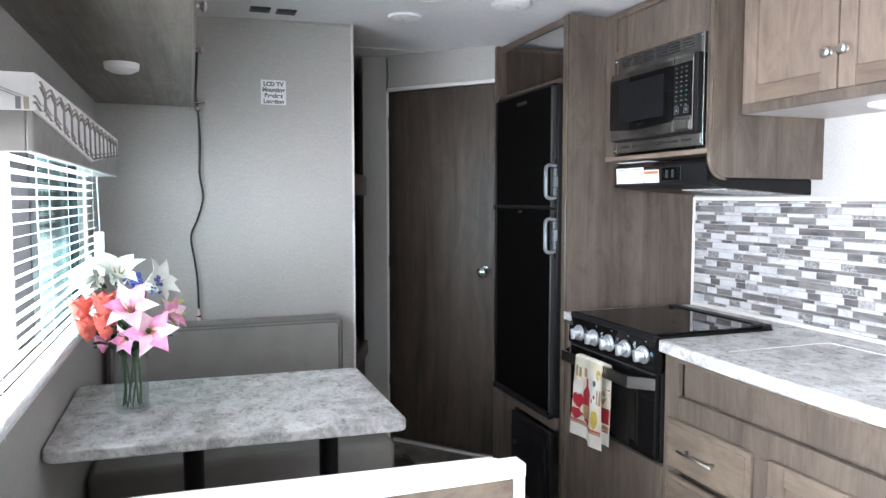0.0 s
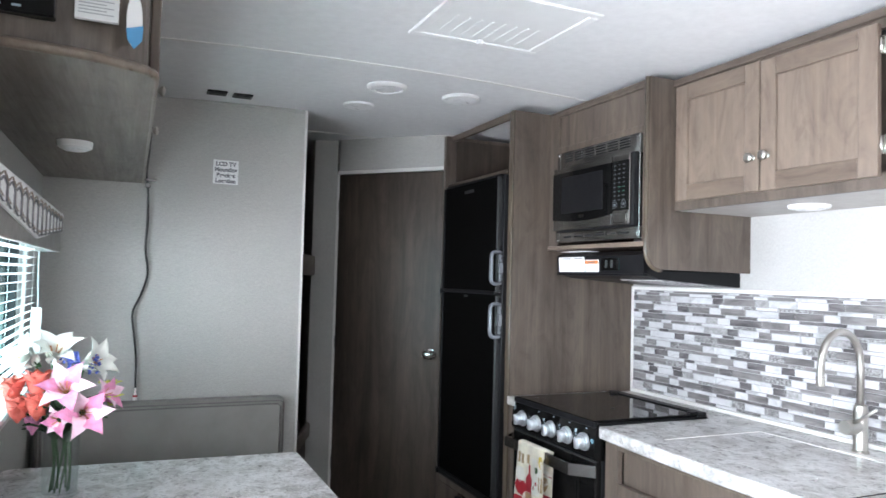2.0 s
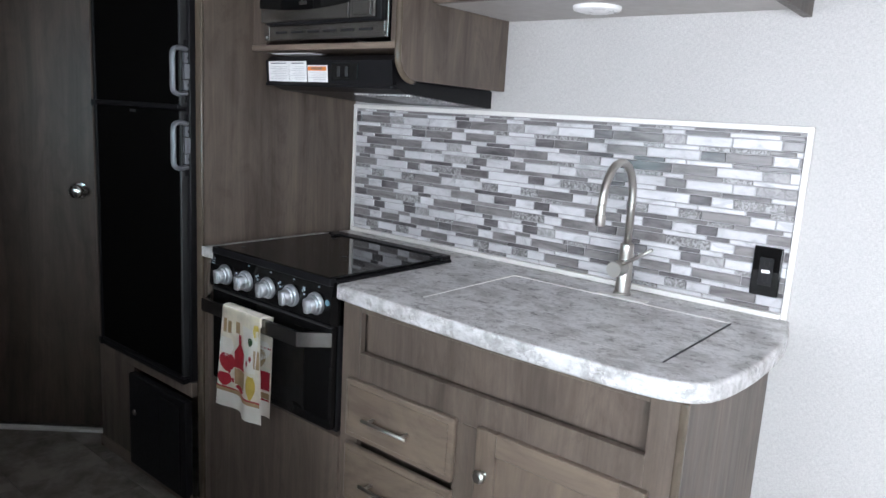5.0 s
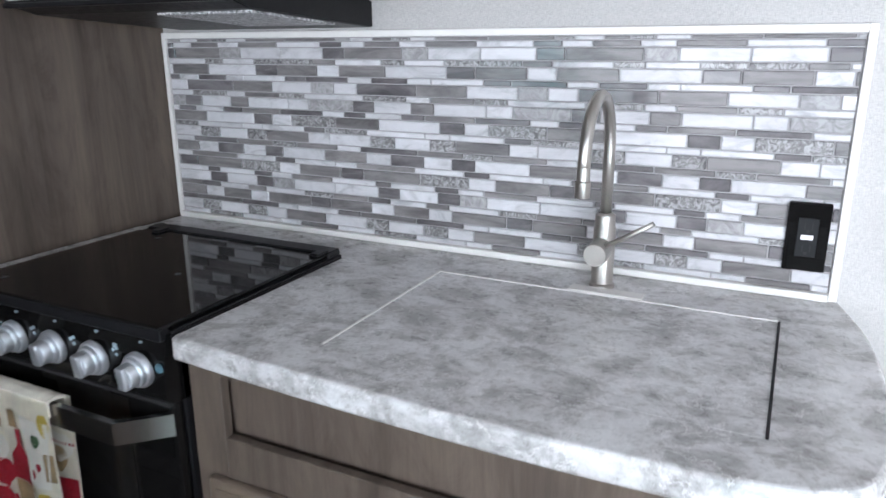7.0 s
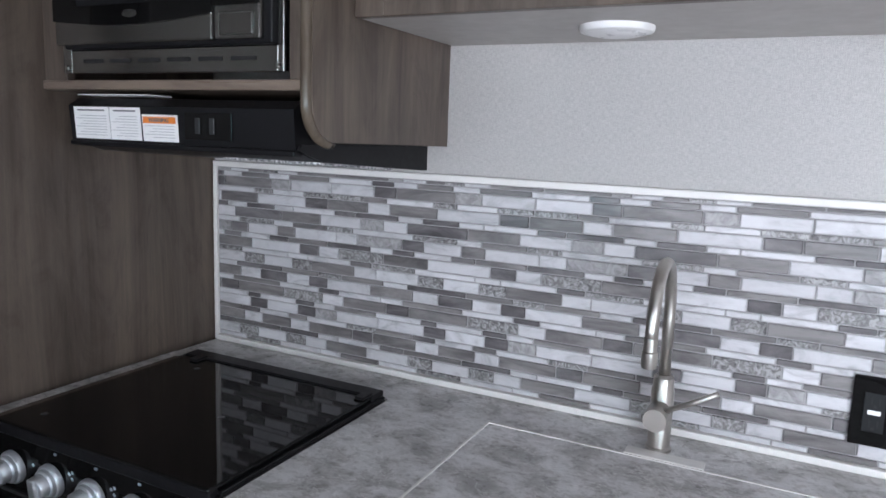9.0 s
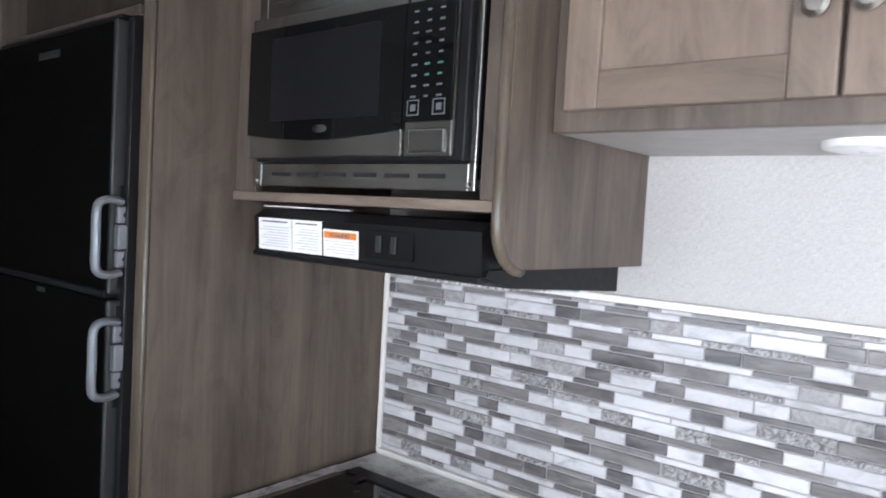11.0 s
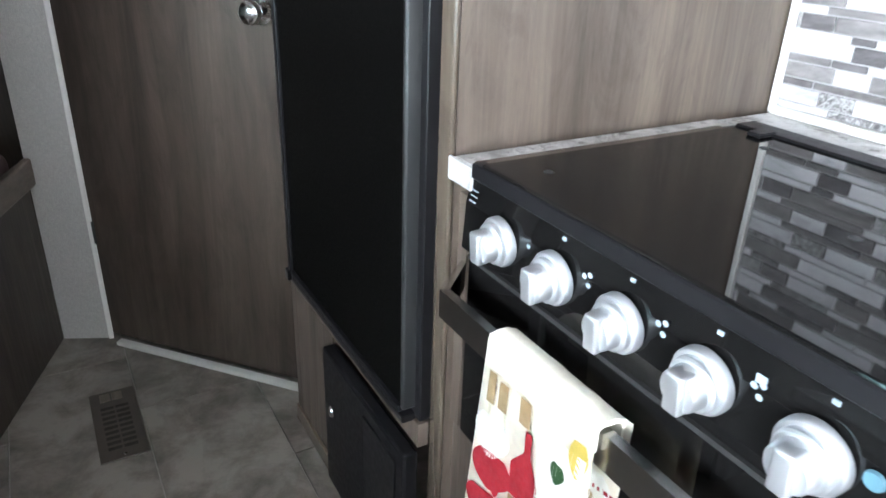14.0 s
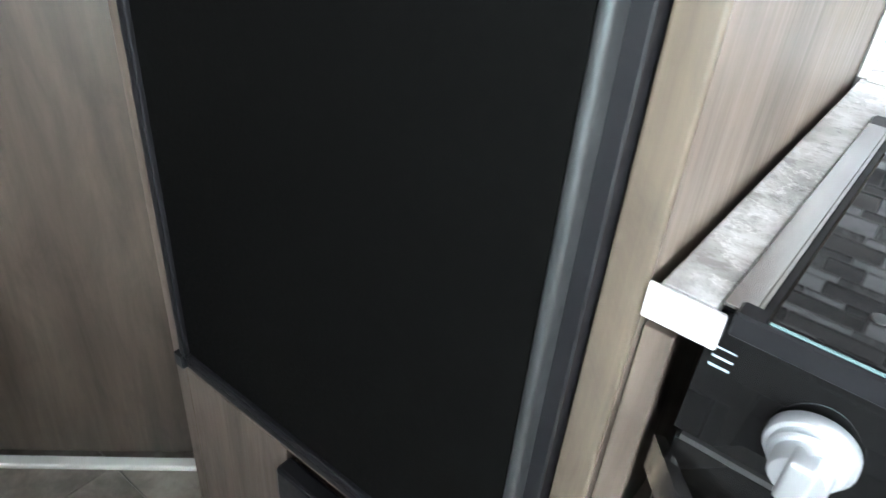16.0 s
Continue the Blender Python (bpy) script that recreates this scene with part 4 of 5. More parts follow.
def towel_sheet(name, y0, y1, zlo, x, amp, ph, taper, prints):
    base_z = zlo + 0.055
    s = part(name, thick(cloth(y0, y1, base_z, x, amp, ph, taper=taper)), M["towel_base"], tw, "", True)
    full = (zlo - 0.779)

    def patch(u0, u1, v0, v1, shape, mat, nm):
        bm = bmesh.new()
        nn, mm = 14, 18
        grid = []
        for j in range(mm + 1):
            q = j / mm
            v = v0 + (v1 - v0) * q
            w = shape(q)
            row = []
            for i in range(nn + 1):
                u = (u0 + u1) / 2 + (u1 - u0) / 2 * w * (2 * i / nn - 1)
                vv = v * (zlo - 0.779) / (base_z - 0.779)
                yy = y0 + (y1 - y0) * u + taper * vv * (u - 0.5)
                fold = amp * (0.05 + 0.95 * vv) * math.sin(u * 9.0 + ph + vv * 0.7) + 0.0012 * math.sin(u * 17 + 2 * vv)
                row.append(bm.verts.new((x - 0.006 * vv - fold - 0.0032, yy, 0.779 + (base_z - 0.779) * vv - 0.012 * u * vv)))
            grid.append(row)
        for a, b in zip(grid, grid[1:]):
            for i in range(nn):
                bm.faces.new((a[i], a[i + 1], b[i + 1], b[i]))
        part(nm, thick(bm, 0.0012), mat, s, "", True)

    for u0, u1, v0, v1, shape, mat, nm in prints:
        patch(u0, u1, v0 * 0.85, v1 * 0.85, shape, mat, nm)
    # white hem below the printed field
    bm = bmesh.new()
    grid = []
    for j in range(4):
        v = 1 + j / 3 * (0.055 / (0.779 - base_z))
        row = []
        for i in range(23):
            u = i / 22
            yy = y0 + (y1 - y0) * u + taper * v * (u - 0.5)
            fold = amp * (0.05 + 0.95 * v) * math.sin(u * 9.0 + ph + v * 0.7) + 0.0012 * math.sin(u * 17 + 2 * v)
            row.append(bm.verts.new((x - 0.006 * v - fold, yy, 0.779 + (base_z - 0.779) * v - 0.012 * u * v)))
        grid.append(row)
    for a, b in zip(grid, grid[1:]):
        for i in range(22):
            bm.faces.new((a[i], a[i + 1], b[i + 1], b[i]))
    part("hem", thick(bm), M["towel_white"], s, "white lower hem", True)


bottle = lambda q: 0.22 if q < 0.3 else min(1.0, 0.22 + (q - 0.3) * 3.2)
glassy = lambda q: math.sin(math.pi * min(1, 0.2 + q * 0.75))
bandy = lambda q: 1.0
towel_sheet("front_sheet", 2.535, 2.352, 0.4785, 1.5215, 0.0095, 0.4, -0.012, [
    (0.56, 0.98, 0.14, 0.62, lambda q: 1 - 0.3 * q, M["towel_white"], "pale_field"),
    (0.02, 0.34, 0.34, 0.56, glassy, M["towel_white"], "pale_glass"),
    (0.04, 0.38, 0.53, 0.74, glassy, M["red"], "wine_glass_print"),
    (0.36, 0.64, 0.26, 0.66, bottle, M["red"], "bottle_print"),
    (0.36, 0.68, 0.665, 0.86, bandy, M["towel_tan"], "crate_print"),
    (0.74, 0.92, 0.66, 0.92, glassy, M["towel_yellow"], "yellow_print"),
    (0.02, 0.30, 0.76, 0.92, glassy, M["red"], "grape_print"),
    (0.38, 0.66, 0.86, 0.925, glassy, M["red"], "berry_print"),
    (0.01, 0.99, 0.93, 0.985, bandy, M["towel_tan"], "border_print"),
    (0.10, 0.17, 0.12, 0.28, bandy, M["towel_tan"], "lettering_bar"),
    (0.20, 0.28, 0.14, 0.28, bandy, M["towel_tan"], "lettering_bar"),
    (0.40, 0.50, 0.12, 0.25, bandy, M["towel_tan"], "lettering_bar"),
    (0.74, 0.86, 0.24, 0.33, glassy, M["leaf"], "leaf_print"),
    (0.30, 0.35, 0.80, 0.86, glassy, M["red"], "berry_print"),
    (0.22, 0.28, 0.70, 0.76, glassy, M["red"], "berry_print"),
    (0.70, 0.76, 0.50, 0.57, glassy, M["red"], "berry_print"),
    (0.78, 0.84, 0.44, 0.50, glassy, M["red"], "berry_print"),
    (0.86, 0.99, 0.08, 0.24, glassy, M["towel_yellow"], "shade_print"),
    (0.88, 0.99, 0.36, 0.56, bandy, M["towel_tan"], "shade_print"),
    (0.01, 0.99, 0.925, 0.945, bandy, M["red"], "stripe_print"),
    (0.44, 0.60, 0.71, 0.75, bandy, M["towel_white"], "crate_label"),
    (0.44, 0.60, 0.79, 0.83, bandy, M["towel_white"], "crate_label"),
])
towel_sheet("rear_sheet", 2.500, 2.345, 0.485, 1.5600, 0.004, 1.4, 0.012, [
    (0.5, 0.97, 0.30, 0.52, glassy, M["towel_white"], "pale_field"),
    (0.5, 0.98, 0.64, 0.86, bandy, M["red"], "grape_print"),
    (0.4, 0.98, 0.36, 0.38, bandy, M["red"], "stripe_print"),
    (0.60, 0.86, 0.40, 0.60, glassy, M["towel_tan"], "jug_print"),
    (0.04, 0.98, 0.89, 0.96, bandy, M["towel_tan"], "border_print"),
    (0.04, 0.98, 0.965, 0.985, bandy, M["red"], "border_stripe"),
])
bm = bmesh.new()
fold_line = [(1.5225, 0.752), (1.5225, 0.782), (1.532, 0.785), (1.546, 0.785), (1.5600, 0.779), (1.5600, 0.74), (1.5565, 0.74), (1.5565, 0.776), (1.545, 0.7785), (1.532, 0.7785), (1.5275, 0.776), (1.5275, 0.752)]
slab(fold_line, "y", 2.354, 2.535, bm)
part("fold", bm, M["towel_base"], tw, "", True)

tw.location.x -= 0.0115
tw.location.z += 0.0085

# ---- microwave cabinet ----
MX = 1.775
mwc = thing("microwave_cabinet", (2.0, 2.44, 1.54), "greige wood wall cabinet holding the microwave above the range", "cabinet")
part("near_side", slab([(MX - 0.02, CZ)] + [(MX - 0.02, 1.528)] + arc(MX + 0.045, 1.528, 0.065, 180, 270, 8) + [(XR, 1.459), (XR, CZ)], "y", 2.088, 2.110), M["wood"], mwc)
edge_pts = [(MX - 0.022, 2.099, CZ - 0.001), (MX - 0.022, 2.099, 1.528)] + [(a, 2.099, b) for a, b in arc(MX + 0.045, 1.528, 0.067, 180, 270, 8)]
part("side_edge", tube(edge_pts, 0.0098, 10), M["edge"], mwc, "rounded edge of the side panel", True)
part("bottom_shelf", box(MX - 0.006, XR, 2.112, 2.766, 1.545, 1.563, 0.003, 2), M["edge_y"], mwc)
part("face_frame", boxes([(MX, MX + 0.018, 2.112, 2.15, 1.563, CZ), (MX, MX + 0.018, 2.70, 2.766, 1.563, CZ), (MX, MX + 0.018, 2.15, 2.70, 1.955, 1.985), (MX, MX + 0.018, 2.15, 2.70, 2.12, CZ)], 0.001), M["wood"], mwc)
part("upper_panel", box(MX + 0.010, MX + 0.015, 2.155, 2.735, 1.98, 2.125, 0), M["wood"], mwc)
part("top_moulding", box(MX - 0.006, MX, 2.122, 2.766, 2.135, CZ, 0.002), M["wood_y"], mwc)

mw = thing("microwave", (1.78, 2.44, 1.57), "stainless built-in microwave with black glass door in a vented trim frame", "microwave")
T = MX - 0.008
part("trim_frame", boxes([(T, MX, 2.155, 2.167, 1.575, 1.958), (T, MX, 2.672, 2.697, 1.575, 1.958), (T, MX, 2.167, 2.672, 1.575, 1.618), (T, MX, 2.167, 2.672, 1.89, 1.958)], 0.0015), M["steel"], mw, "stainless trim frame")
for k in range(6):
    y = 2.212 + k * 0.074
    part("lower_vent", box(T - 0.0015, T + 0.001, y, y + 0.055, 1.594, 1.601, 0.0005), M["dark_hole"], mw)
    rows = []
    for r in range(4):
        rows.append((T - 0.0015, T + 0.001, y, y + 0.058, 1.913 + r * 0.010, 1.918 + r * 0.010))
    part("upper_vent", boxes(rows, 0.0004), M["dark_hole"], mw)
B = MX - 0.032
part("body", box(B + 0.010, XR - 0.05, 2.168, 2.671, 1.6185, 1.8895, 0.002), M["black"], mw)
door_part = part("door", box(B, B + 0.03, 2.285, 2.684, 1.625, 1.887, 0.004, 2), M["steel"], mw, "stainless door with dark window")
bm = slab([(2.284, 1.668)] + [(2.284 + 0.399 * k / 12, 1.668 - 0.012 * math.sin(math.pi * k / 12)) for k in range(1, 12)] + [(2.683, 1.668), (2.683, 1.862), (2.284, 1.862)], "x", B - 0.004, B + 0.001)
part("door_glass", bm, M["black_gloss"], door_part, "black glass door face")
part("window", box(B - 0.0052, B - 0.004, 2.335, 2.615, 1.692, 1.842, 0.0004), M["black"], door_part, "greyish see-through window field")
part("badge", lathe([(0, 0.001), (0.016, 0.001), (0.016, 0)], 20, Matrix.Translation((B - 0.0042, 2.475, 1.675)) @ Matrix.Rotation(radians(-90), 4, "Y") @ Matrix.Diagonal((0.45, 1.2, 1, 1))), M["steel_bright"], door_part, "small silver badge")
cp = part("control_panel", boxes([(B, B + 0.03, 2.183, 2.282, 1.625, 1.887)], 0.004, 2), M["steel"], mw)
part("keypad", box(B - 0.004, B + 0.001, 2.184, 2.282, 1.679, 1.862, 0.001), M["black_gloss"], cp, "black keypad glass")
part("door_button", box(B - 0.0035, B, 2.196, 2.268, 1.632, 1.668, 0.003, 2), M["steel"], cp, "rectangular steel door button")
rng = random.Random(4)
bmk, bmg = bmesh.new(), bmesh.new()
for r in range(9):
    for c in range(3):
        y, z = 2.261 - c * 0.026, 1.845 - r * 0.0162
        w = rng.uniform(0.005, 0.008)
        add_box(bmg if r in (5, 6) and c != 0 else bmk, B - 0.0052, B - 0.0038, y - w * 0.7, y + w * 0.7, z, z + 0.0028, 0)
part("key_marks", bmk, M["key_ink"], cp, "rows of small pale key symbols", False, "stuff")
part("green_marks", bmg, plain("green_print", (0.04, 0.16, 0.11), 0.5), cp, "small green key symbols", False, "stuff")
for y in (2.260, 2.208):
    part("key_outline", boxes([(B - 0.0052, B - 0.0038, y - 0.012, y + 0.012, 1.688, 1.6895), (B - 0.0052, B - 0.0038, y - 0.012, y + 0.012, 1.7105, 1.712), (B - 0.0052, B - 0.0038, y - 0.012, y - 0.0105, 1.6895, 1.7105), (B - 0.0052, B - 0.0038, y + 0.0105, y + 0.012, 1.6895, 1.7105), (B - 0.0052, B - 0.0038, y - 0.005, y + 0.005, 1.695, 1.705)], 0), M["key_ink"], cp)
for y, z in ((2.166, 1.585), (2.686, 1.585), (2.166, 1.945), (2.686, 1.945)):
    part("screw", lathe([(0, 0.003), (0.004, 0.0025), (0.0055, 0)], 12, Matrix.Translation((T, y, z)) @ Matrix.Rotation(radians(-90), 4, "Y")), M["steel_bright"], mw)

# range hood
hood = thing("range_hood", (2.0, 2.42, 1.4), "black range hood with warning labels under the microwave cabinet", "hood")
HY0, HY1 = 2.142, 2.70
bm = slab([(1.782, 1.447), (1.776, 1.515), (1.80, 1.530), (XR, 1.530), (XR, 1.404), (1.845, 1.428)], "y", HY0, HY1)
part("shell", bm, M["black"], hood)
part("lip", boxes([(1.776, 1.80, HY0, HY1, 1.438, 1.448)], 0.002), M["black"], hood)
part("grease_filter", slab([(1.87, 1.4270), (2.12, 1.4119), (2.12, 1.4069), (1.87, 1.4220)], "y", 2.155, 2.385), M["mesh_filter"], hood, "crinkled aluminium mesh filter")
lab = [(2.585, 2.685), (2.50, 2.583), (2.405, 2.495)]
for k, (y0, y1) in enumerate(lab):
    g = thing("warning_label", (1.775, (y0 + y1) / 2, 1.451), ("white printed label folded over the hood front", "white printed label folded over the hood front", "white label with an orange warning band on the hood")[k], "label", "warning labels on the hood")
    hgt = 1.513 if k < 2 else 1.501
    face = slab([(1.7795, 1.452), (1.7805, 1.452), (1.776 + 0.001, hgt), (1.776 - 0.0005, hgt)], "y", y0, y1)
    p = part("sheet", face, M["label"], g)
    if k < 2:
        part("flap", box(1.775, 1.835, y0 - 0.02, y1 - 0.015, 1.535, 1.537, 0.0003, 1, Matrix.Rotation(0, 4, "X")), M["label"], g, "folded upper flap")
        part("heading", box(1.7748, 1.7758, y0 + 0.012, y1 - 0.012, 1.505, 1.508, 0), M["ink"], g, "grey heading bar")
    else:
        part("heading", box(1.7745, 1.7765, y0 + 0.004, y1 - 0.004, 1.485, 1.497, 0), M["orange"], g, "orange warning band")
        part("lettering", lettering("WARNING", 0.0105, Matrix.Translation((1.7742, (y0 + y1) / 2, 1.4875)) @ Matrix.Rotation(radians(-90), 4, "Z") @ Matrix.Rotation(radians(90), 4, "X"), 0.0002), M["ink"], g, "dark warning word")
    rows = []
    for r in range(8 if k < 2 else 5):
        z = 1.459 + r * 0.0052
        rows.append((1.7772 - (z - 1.452) * 0.055, 1.7792 - (z - 1.452) * 0.055, y0 + 0.008, y1 - 0.008 - 0.02 * ((r * 7 + k) % 3) / 2, z, z + 0.0012))
    part("fine_print", boxes(rows, 0), M["text_grey"], g, "", False, "stuff")
hs = part("switch_plate", box(1.7745, 1.7765, 2.275, 2.385, 1.459, 1.506, 0.0005), M["black_gloss"], hood)
for y in (2.352, 2.318):
    part("switch", box(1.771, 1.7745, y - 0.006, y + 0.006, 1.469, 1.497, 0.001), M["grey_edge"], hs)
part("side_trim", slab([(1.784, 1.448), (1.790, 1.458), (XR, 1.458), (XR, 1.405), (1.845, 1.429)], "y", HY0 - 0.006, HY0 - 0.0005), M["black"], hood)

# ---- upper cabinet over the sink ----
UX = 1.865
uc = thing("wall_cabinet", (2.05, 1.65, 1.67), "greige wall cabinet with two maple shaker doors above the sink", "cabinet")
part("underside", box(UX + 0.018, XR, 1.243, 2.084, 1.672, 1.69, 0.001), plain("cabinet_underside", (0.42, 0.40, 0.38), 0.5), uc, "pale grey underside")
part("far_side", box(UX + 0.018, XR, 2.066, 2.084, 1.69, CZ - 0.02, 0.001), M["wood"], uc)
part("body", box(UX + 0.05, XR, 1.243, 2.066, 1.69, CZ - 0.09, 0.001), M["wood"], uc)
part("face_frame", boxes([(UX, UX + 0.018, 1.241, 1.31, 1.672, CZ - 0.005), (UX, UX + 0.018, 2.03, 2.085, 1.672, CZ - 0.005), (UX, UX + 0.018, 1.31, 2.03, 1.672, 1.715), (UX, UX + 0.018, 1.31, 2.03, 2.09, CZ - 0.005), (UX, UX + 0.018, 1.675, 1.72, 1.715, 2.09)], 0.001), M["wood"], uc)
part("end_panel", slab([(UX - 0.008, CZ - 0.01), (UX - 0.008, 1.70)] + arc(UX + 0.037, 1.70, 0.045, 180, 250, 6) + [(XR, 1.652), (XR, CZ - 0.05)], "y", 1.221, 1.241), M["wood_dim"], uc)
part("end_edge", tube([(UX - 0.009, 1.231, CZ - 0.012), (UX - 0.009, 1.231, 1.70)] + [(a, 1.231, b) for a, b in arc(UX + 0.037, 1.70, 0.046, 180, 250, 6)], 0.0105, 10), M["edge"], uc, "rounded edge of the end panel", True)
part("top_moulding", box(UX - 0.012, UX, 1.221, 2.085, 2.115, 2.14, 0.003), M["wood_y"], uc)
da = shaker_door("cabinet_door", uc, UX - 0.019, 1.699, 2.060, 1.702, 2.106, M["maple"], M["maple_y"], M["maple"])
round_knob(da, UX - 0.019, 1.724, 1.807)
db = shaker_door("cabinet_door", uc, UX - 0.019, 1.321, 1.693, 1.702, 2.102, M["maple"], M["maple_y"], M["maple"])
round_knob(db, UX - 0.019, 1.670, 1.807)
for z in (1.76, 2.02):
    h = part("hinge", boxes([(UX - 0.004, UX, 1.292, 1.32, z, z + 0.05)], 0.001), M["brass_dark"], db, "shiny metal hinge")
    part("pin", tube([(UX - 0.008, 1.318, z + 0.002), (UX - 0.008, 1.318, z + 0.048)], 0.004, 10), M["brass_dark"], h, "", True)
sh = thing("wall_shelf", (2.08, 0.75, 1.80), "greige open wall shelf beside the cabinet over the counter", "shelf")
part("fascia", box(2.020, 2.038, 0.25, 1.220, 1.806, 1.888, 0.003), M["wood_y"], sh)
part("board", box(2.038, XR, 0.25, 1.220, 1.809, 1.825, 0.001), M["wood_y"], sh)


def puck(name, x, y, z, r, label, tilt=0.0, h=0.017):
    p = thing(name, (x, y, z), label, "ceiling light", "round puck lights")
    mm = Matrix.Translation((x, y, z)) @ Matrix.Rotation(tilt, 4, "Y") @ Matrix.Rotation(math.pi, 4, "X")
    part("rim", lathe([(r, 0), (r, 0.006), (r * 0.96, h * 0.6), (r * 0.84, h * 0.72), (r * 0.84, 0.002)], 40, mm), M["white"], p, "", True)
    part("lens", lathe([(r * 0.83, 0.002), (r * 0.83, h * 0.7), (r * 0.6, h * 0.92), (r * 0.3, h), (0, h)], 40, mm), M["lens"], p, "frosted white lens", True)
    return p


puck("under_cabinet_light", 2.055, 1.69, 1.672, 0.062, "round white puck light under the wall cabinet")
puck("ceiling_light", 1.03, 3.225, ceiling_z(1.03) + 0.001, 0.072, "round white ceiling light")
puck("ceiling_light", 1.38, 2.865, ceiling_z(1.38), 0.082, "round white ceiling light", 0.0, 0.022)
sp = thing("ceiling_speaker", (1.04, 2.86, ceiling_z(1.04)), "round white flush ceiling speaker", "speaker")
part("ring", lathe([(0.082, 0), (0.082, 0.008), (0.072, 0.016), (0.066, 0.014), (0.066, 0.002)], 40, Matrix.Translation((1.04, 2.86, ceiling_z(1.04) + 0.001)) @ Matrix.Rotation(math.pi, 4, "X")), M["white"], sp, "", True)
part("grille", lathe([(0.065, 0.002), (0.065, 0.011), (0.03, 0.015), (0, 0.016)], 36, Matrix.Translation((1.04, 2.86, ceiling_z(1.04) + 0.001)) @ Matrix.Rotation(math.pi, 4, "X")), M["lens"], sp, "", True)
for x0, y0 in ((0.372, 3.27), (0.482, 3.29)):
    zc = ceiling_z(x0)
    v = thing("ceiling_socket", (x0 + 0.04, y0, zc), "small dark rectangular socket plate on the ceiling", "socket", "ceiling sockets")
    part("plate", box(x0, x0 + 0.082, y0 - 0.035, y0 + 0.035, zc - 0.006, zc + 0.002, 0.002), M["grey_edge"], v)
    part("insert", box(x0 + 0.01, x0 + 0.072, y0 - 0.025, y0 + 0.025, zc - 0.008, zc - 0.006, 0.001), M["black"], v)
rv = thing("roof_vent", (1.11, 2.0, 2.19), "white square roof vent frame with closed cover", "vent")
zc = ceiling_z(1.11)
part("vent_frame", boxes([(0.885, 1.345, 1.80, 1.83, zc - 0.007, zc + 0.01), (0.885, 1.345, 2.18, 2.21, zc - 0.007, zc + 0.01), (0.885, 0.92, 1.83, 2.18, zc - 0.007, zc + 0.01), (1.31, 1.345, 1.83, 2.18, zc - 0.007, zc + 0.01)], 0.005, 2), M["white"], rv)
part("cover", box(0.92, 1.31, 1.83, 2.18, zc - 0.003, zc + 0.006, 0.002), M["white"], rv)
part("ribs", boxes([(0.96 + 0.04 * k, 0.968 + 0.04 * k, 2.0, 2.15, zc - 0.005, zc - 0.003) for k in range(8)], 0.001), M["white"], rv)
part("crank", lathe([(0, 0.014), (0.010, 0.012), (0.013, 0.0)], 20, Matrix.Translation((1.115, 2.16, zc - 0.007)) @ Matrix.Rotation(math.pi, 4, "X")), M["white"], rv)

# ---- overhead cabinet of the dinette ----
oc = thing("overhead_cabinet", (-0.05, 2.5, 1.81), "greige overhead cabinet above the dinette with side doors", "cabinet")
OX, OZ, OY = 0.133, 1.790, 1.575
corner = [(XL + 0.001, OY - 0.055), (-0.10, OY - 0.052), (0.0, OY - 0.038), (0.05, OY - 0.02)] + arc(OX - 0.07, OY + 0.065, 0.07, -60, 0, 6) + [(OX, TVY - 0.002), (XL + 0.001, TVY - 0.002)]
part("bottom", slab(corner, "z", OZ, OZ + 0.016), M["underside"], oc, "dull taupe underside panel")
inner = [(x - 0.012 if x > XL + 0.01 else x, y + 0.012 if y < 2 else y) for x, y in corner]
part("body", slab(inner, "z", OZ + 0.016, 2.10), M["wood"], oc)
rim_pts = [(x, y, OZ + 0.010) for x, y in corner[:-1]]
part("bottom_edge", tube(rim_pts, 0.010, 8), M["edge_y"], oc, "rounded lower edge", True)
for k, (a, b) in enumerate(((1.72, 2.27), (2.275, 2.845), (2.85, 3.42))):
    d = part("cabinet_door", box(OX - 0.010, OX + 0.010, a, b, OZ + 0.03, 2.15, 0.003), M["wood"], oc)
    round_knob_at = (OX + 0.010, (2.26, 2.30 if k == 1 else 2.40, 2.88)[k], (1.925, 1.93, 1.92)[k])
    if k:
        kk = Matrix.Translation(round_knob_at) @ Matrix.Rotation(radians(90), 4, "Y")
        part("knob", lathe([(0.008, 0.0), (0.006, 0.004), (0.006, 0.014), (0.013, 0.020), (0.016, 0.026), (0.012, 0.032), (0, 0.034)], 20, kk), M["nickel"], d, "round brushed nickel knob", True)
st = thing("stereo", (-0.15, 1.55, 1.9), "black flush stereo unit in the cabinet end", "stereo")
part("faceplate", box(XL + 0.004, -0.036, OY - 0.058, OY - 0.030, 1.852, 1.975, 0.003), M["black_gloss"], st)
part("display", box(XL + 0.02, -0.06, OY - 0.0595, OY - 0.058, 1.885, 1.95, 0.001), M["black"], st)
part("buttons", boxes([(XL + 0.02 + 0.03 * k, XL + 0.034 + 0.03 * k, OY - 0.0600, OY - 0.0578, 1.862, 1.866) for k in range(5)], 0), M["ink_light"], st)
card = thing("warning_card", (0.0, 1.56, 1.93), "white card with an orange band stuck on the cabinet end", "label")
part("sheet", box(-0.006, 0.066, OY - 0.050, OY - 0.038, 1.862, 1.93, 0, 1, Matrix.Identity(4)), M["label"], card)
part("band", box(-0.003, 0.063, OY - 0.0510, OY - 0.0500, 1.905, 1.920, 0), M["orange"], card, "orange band")
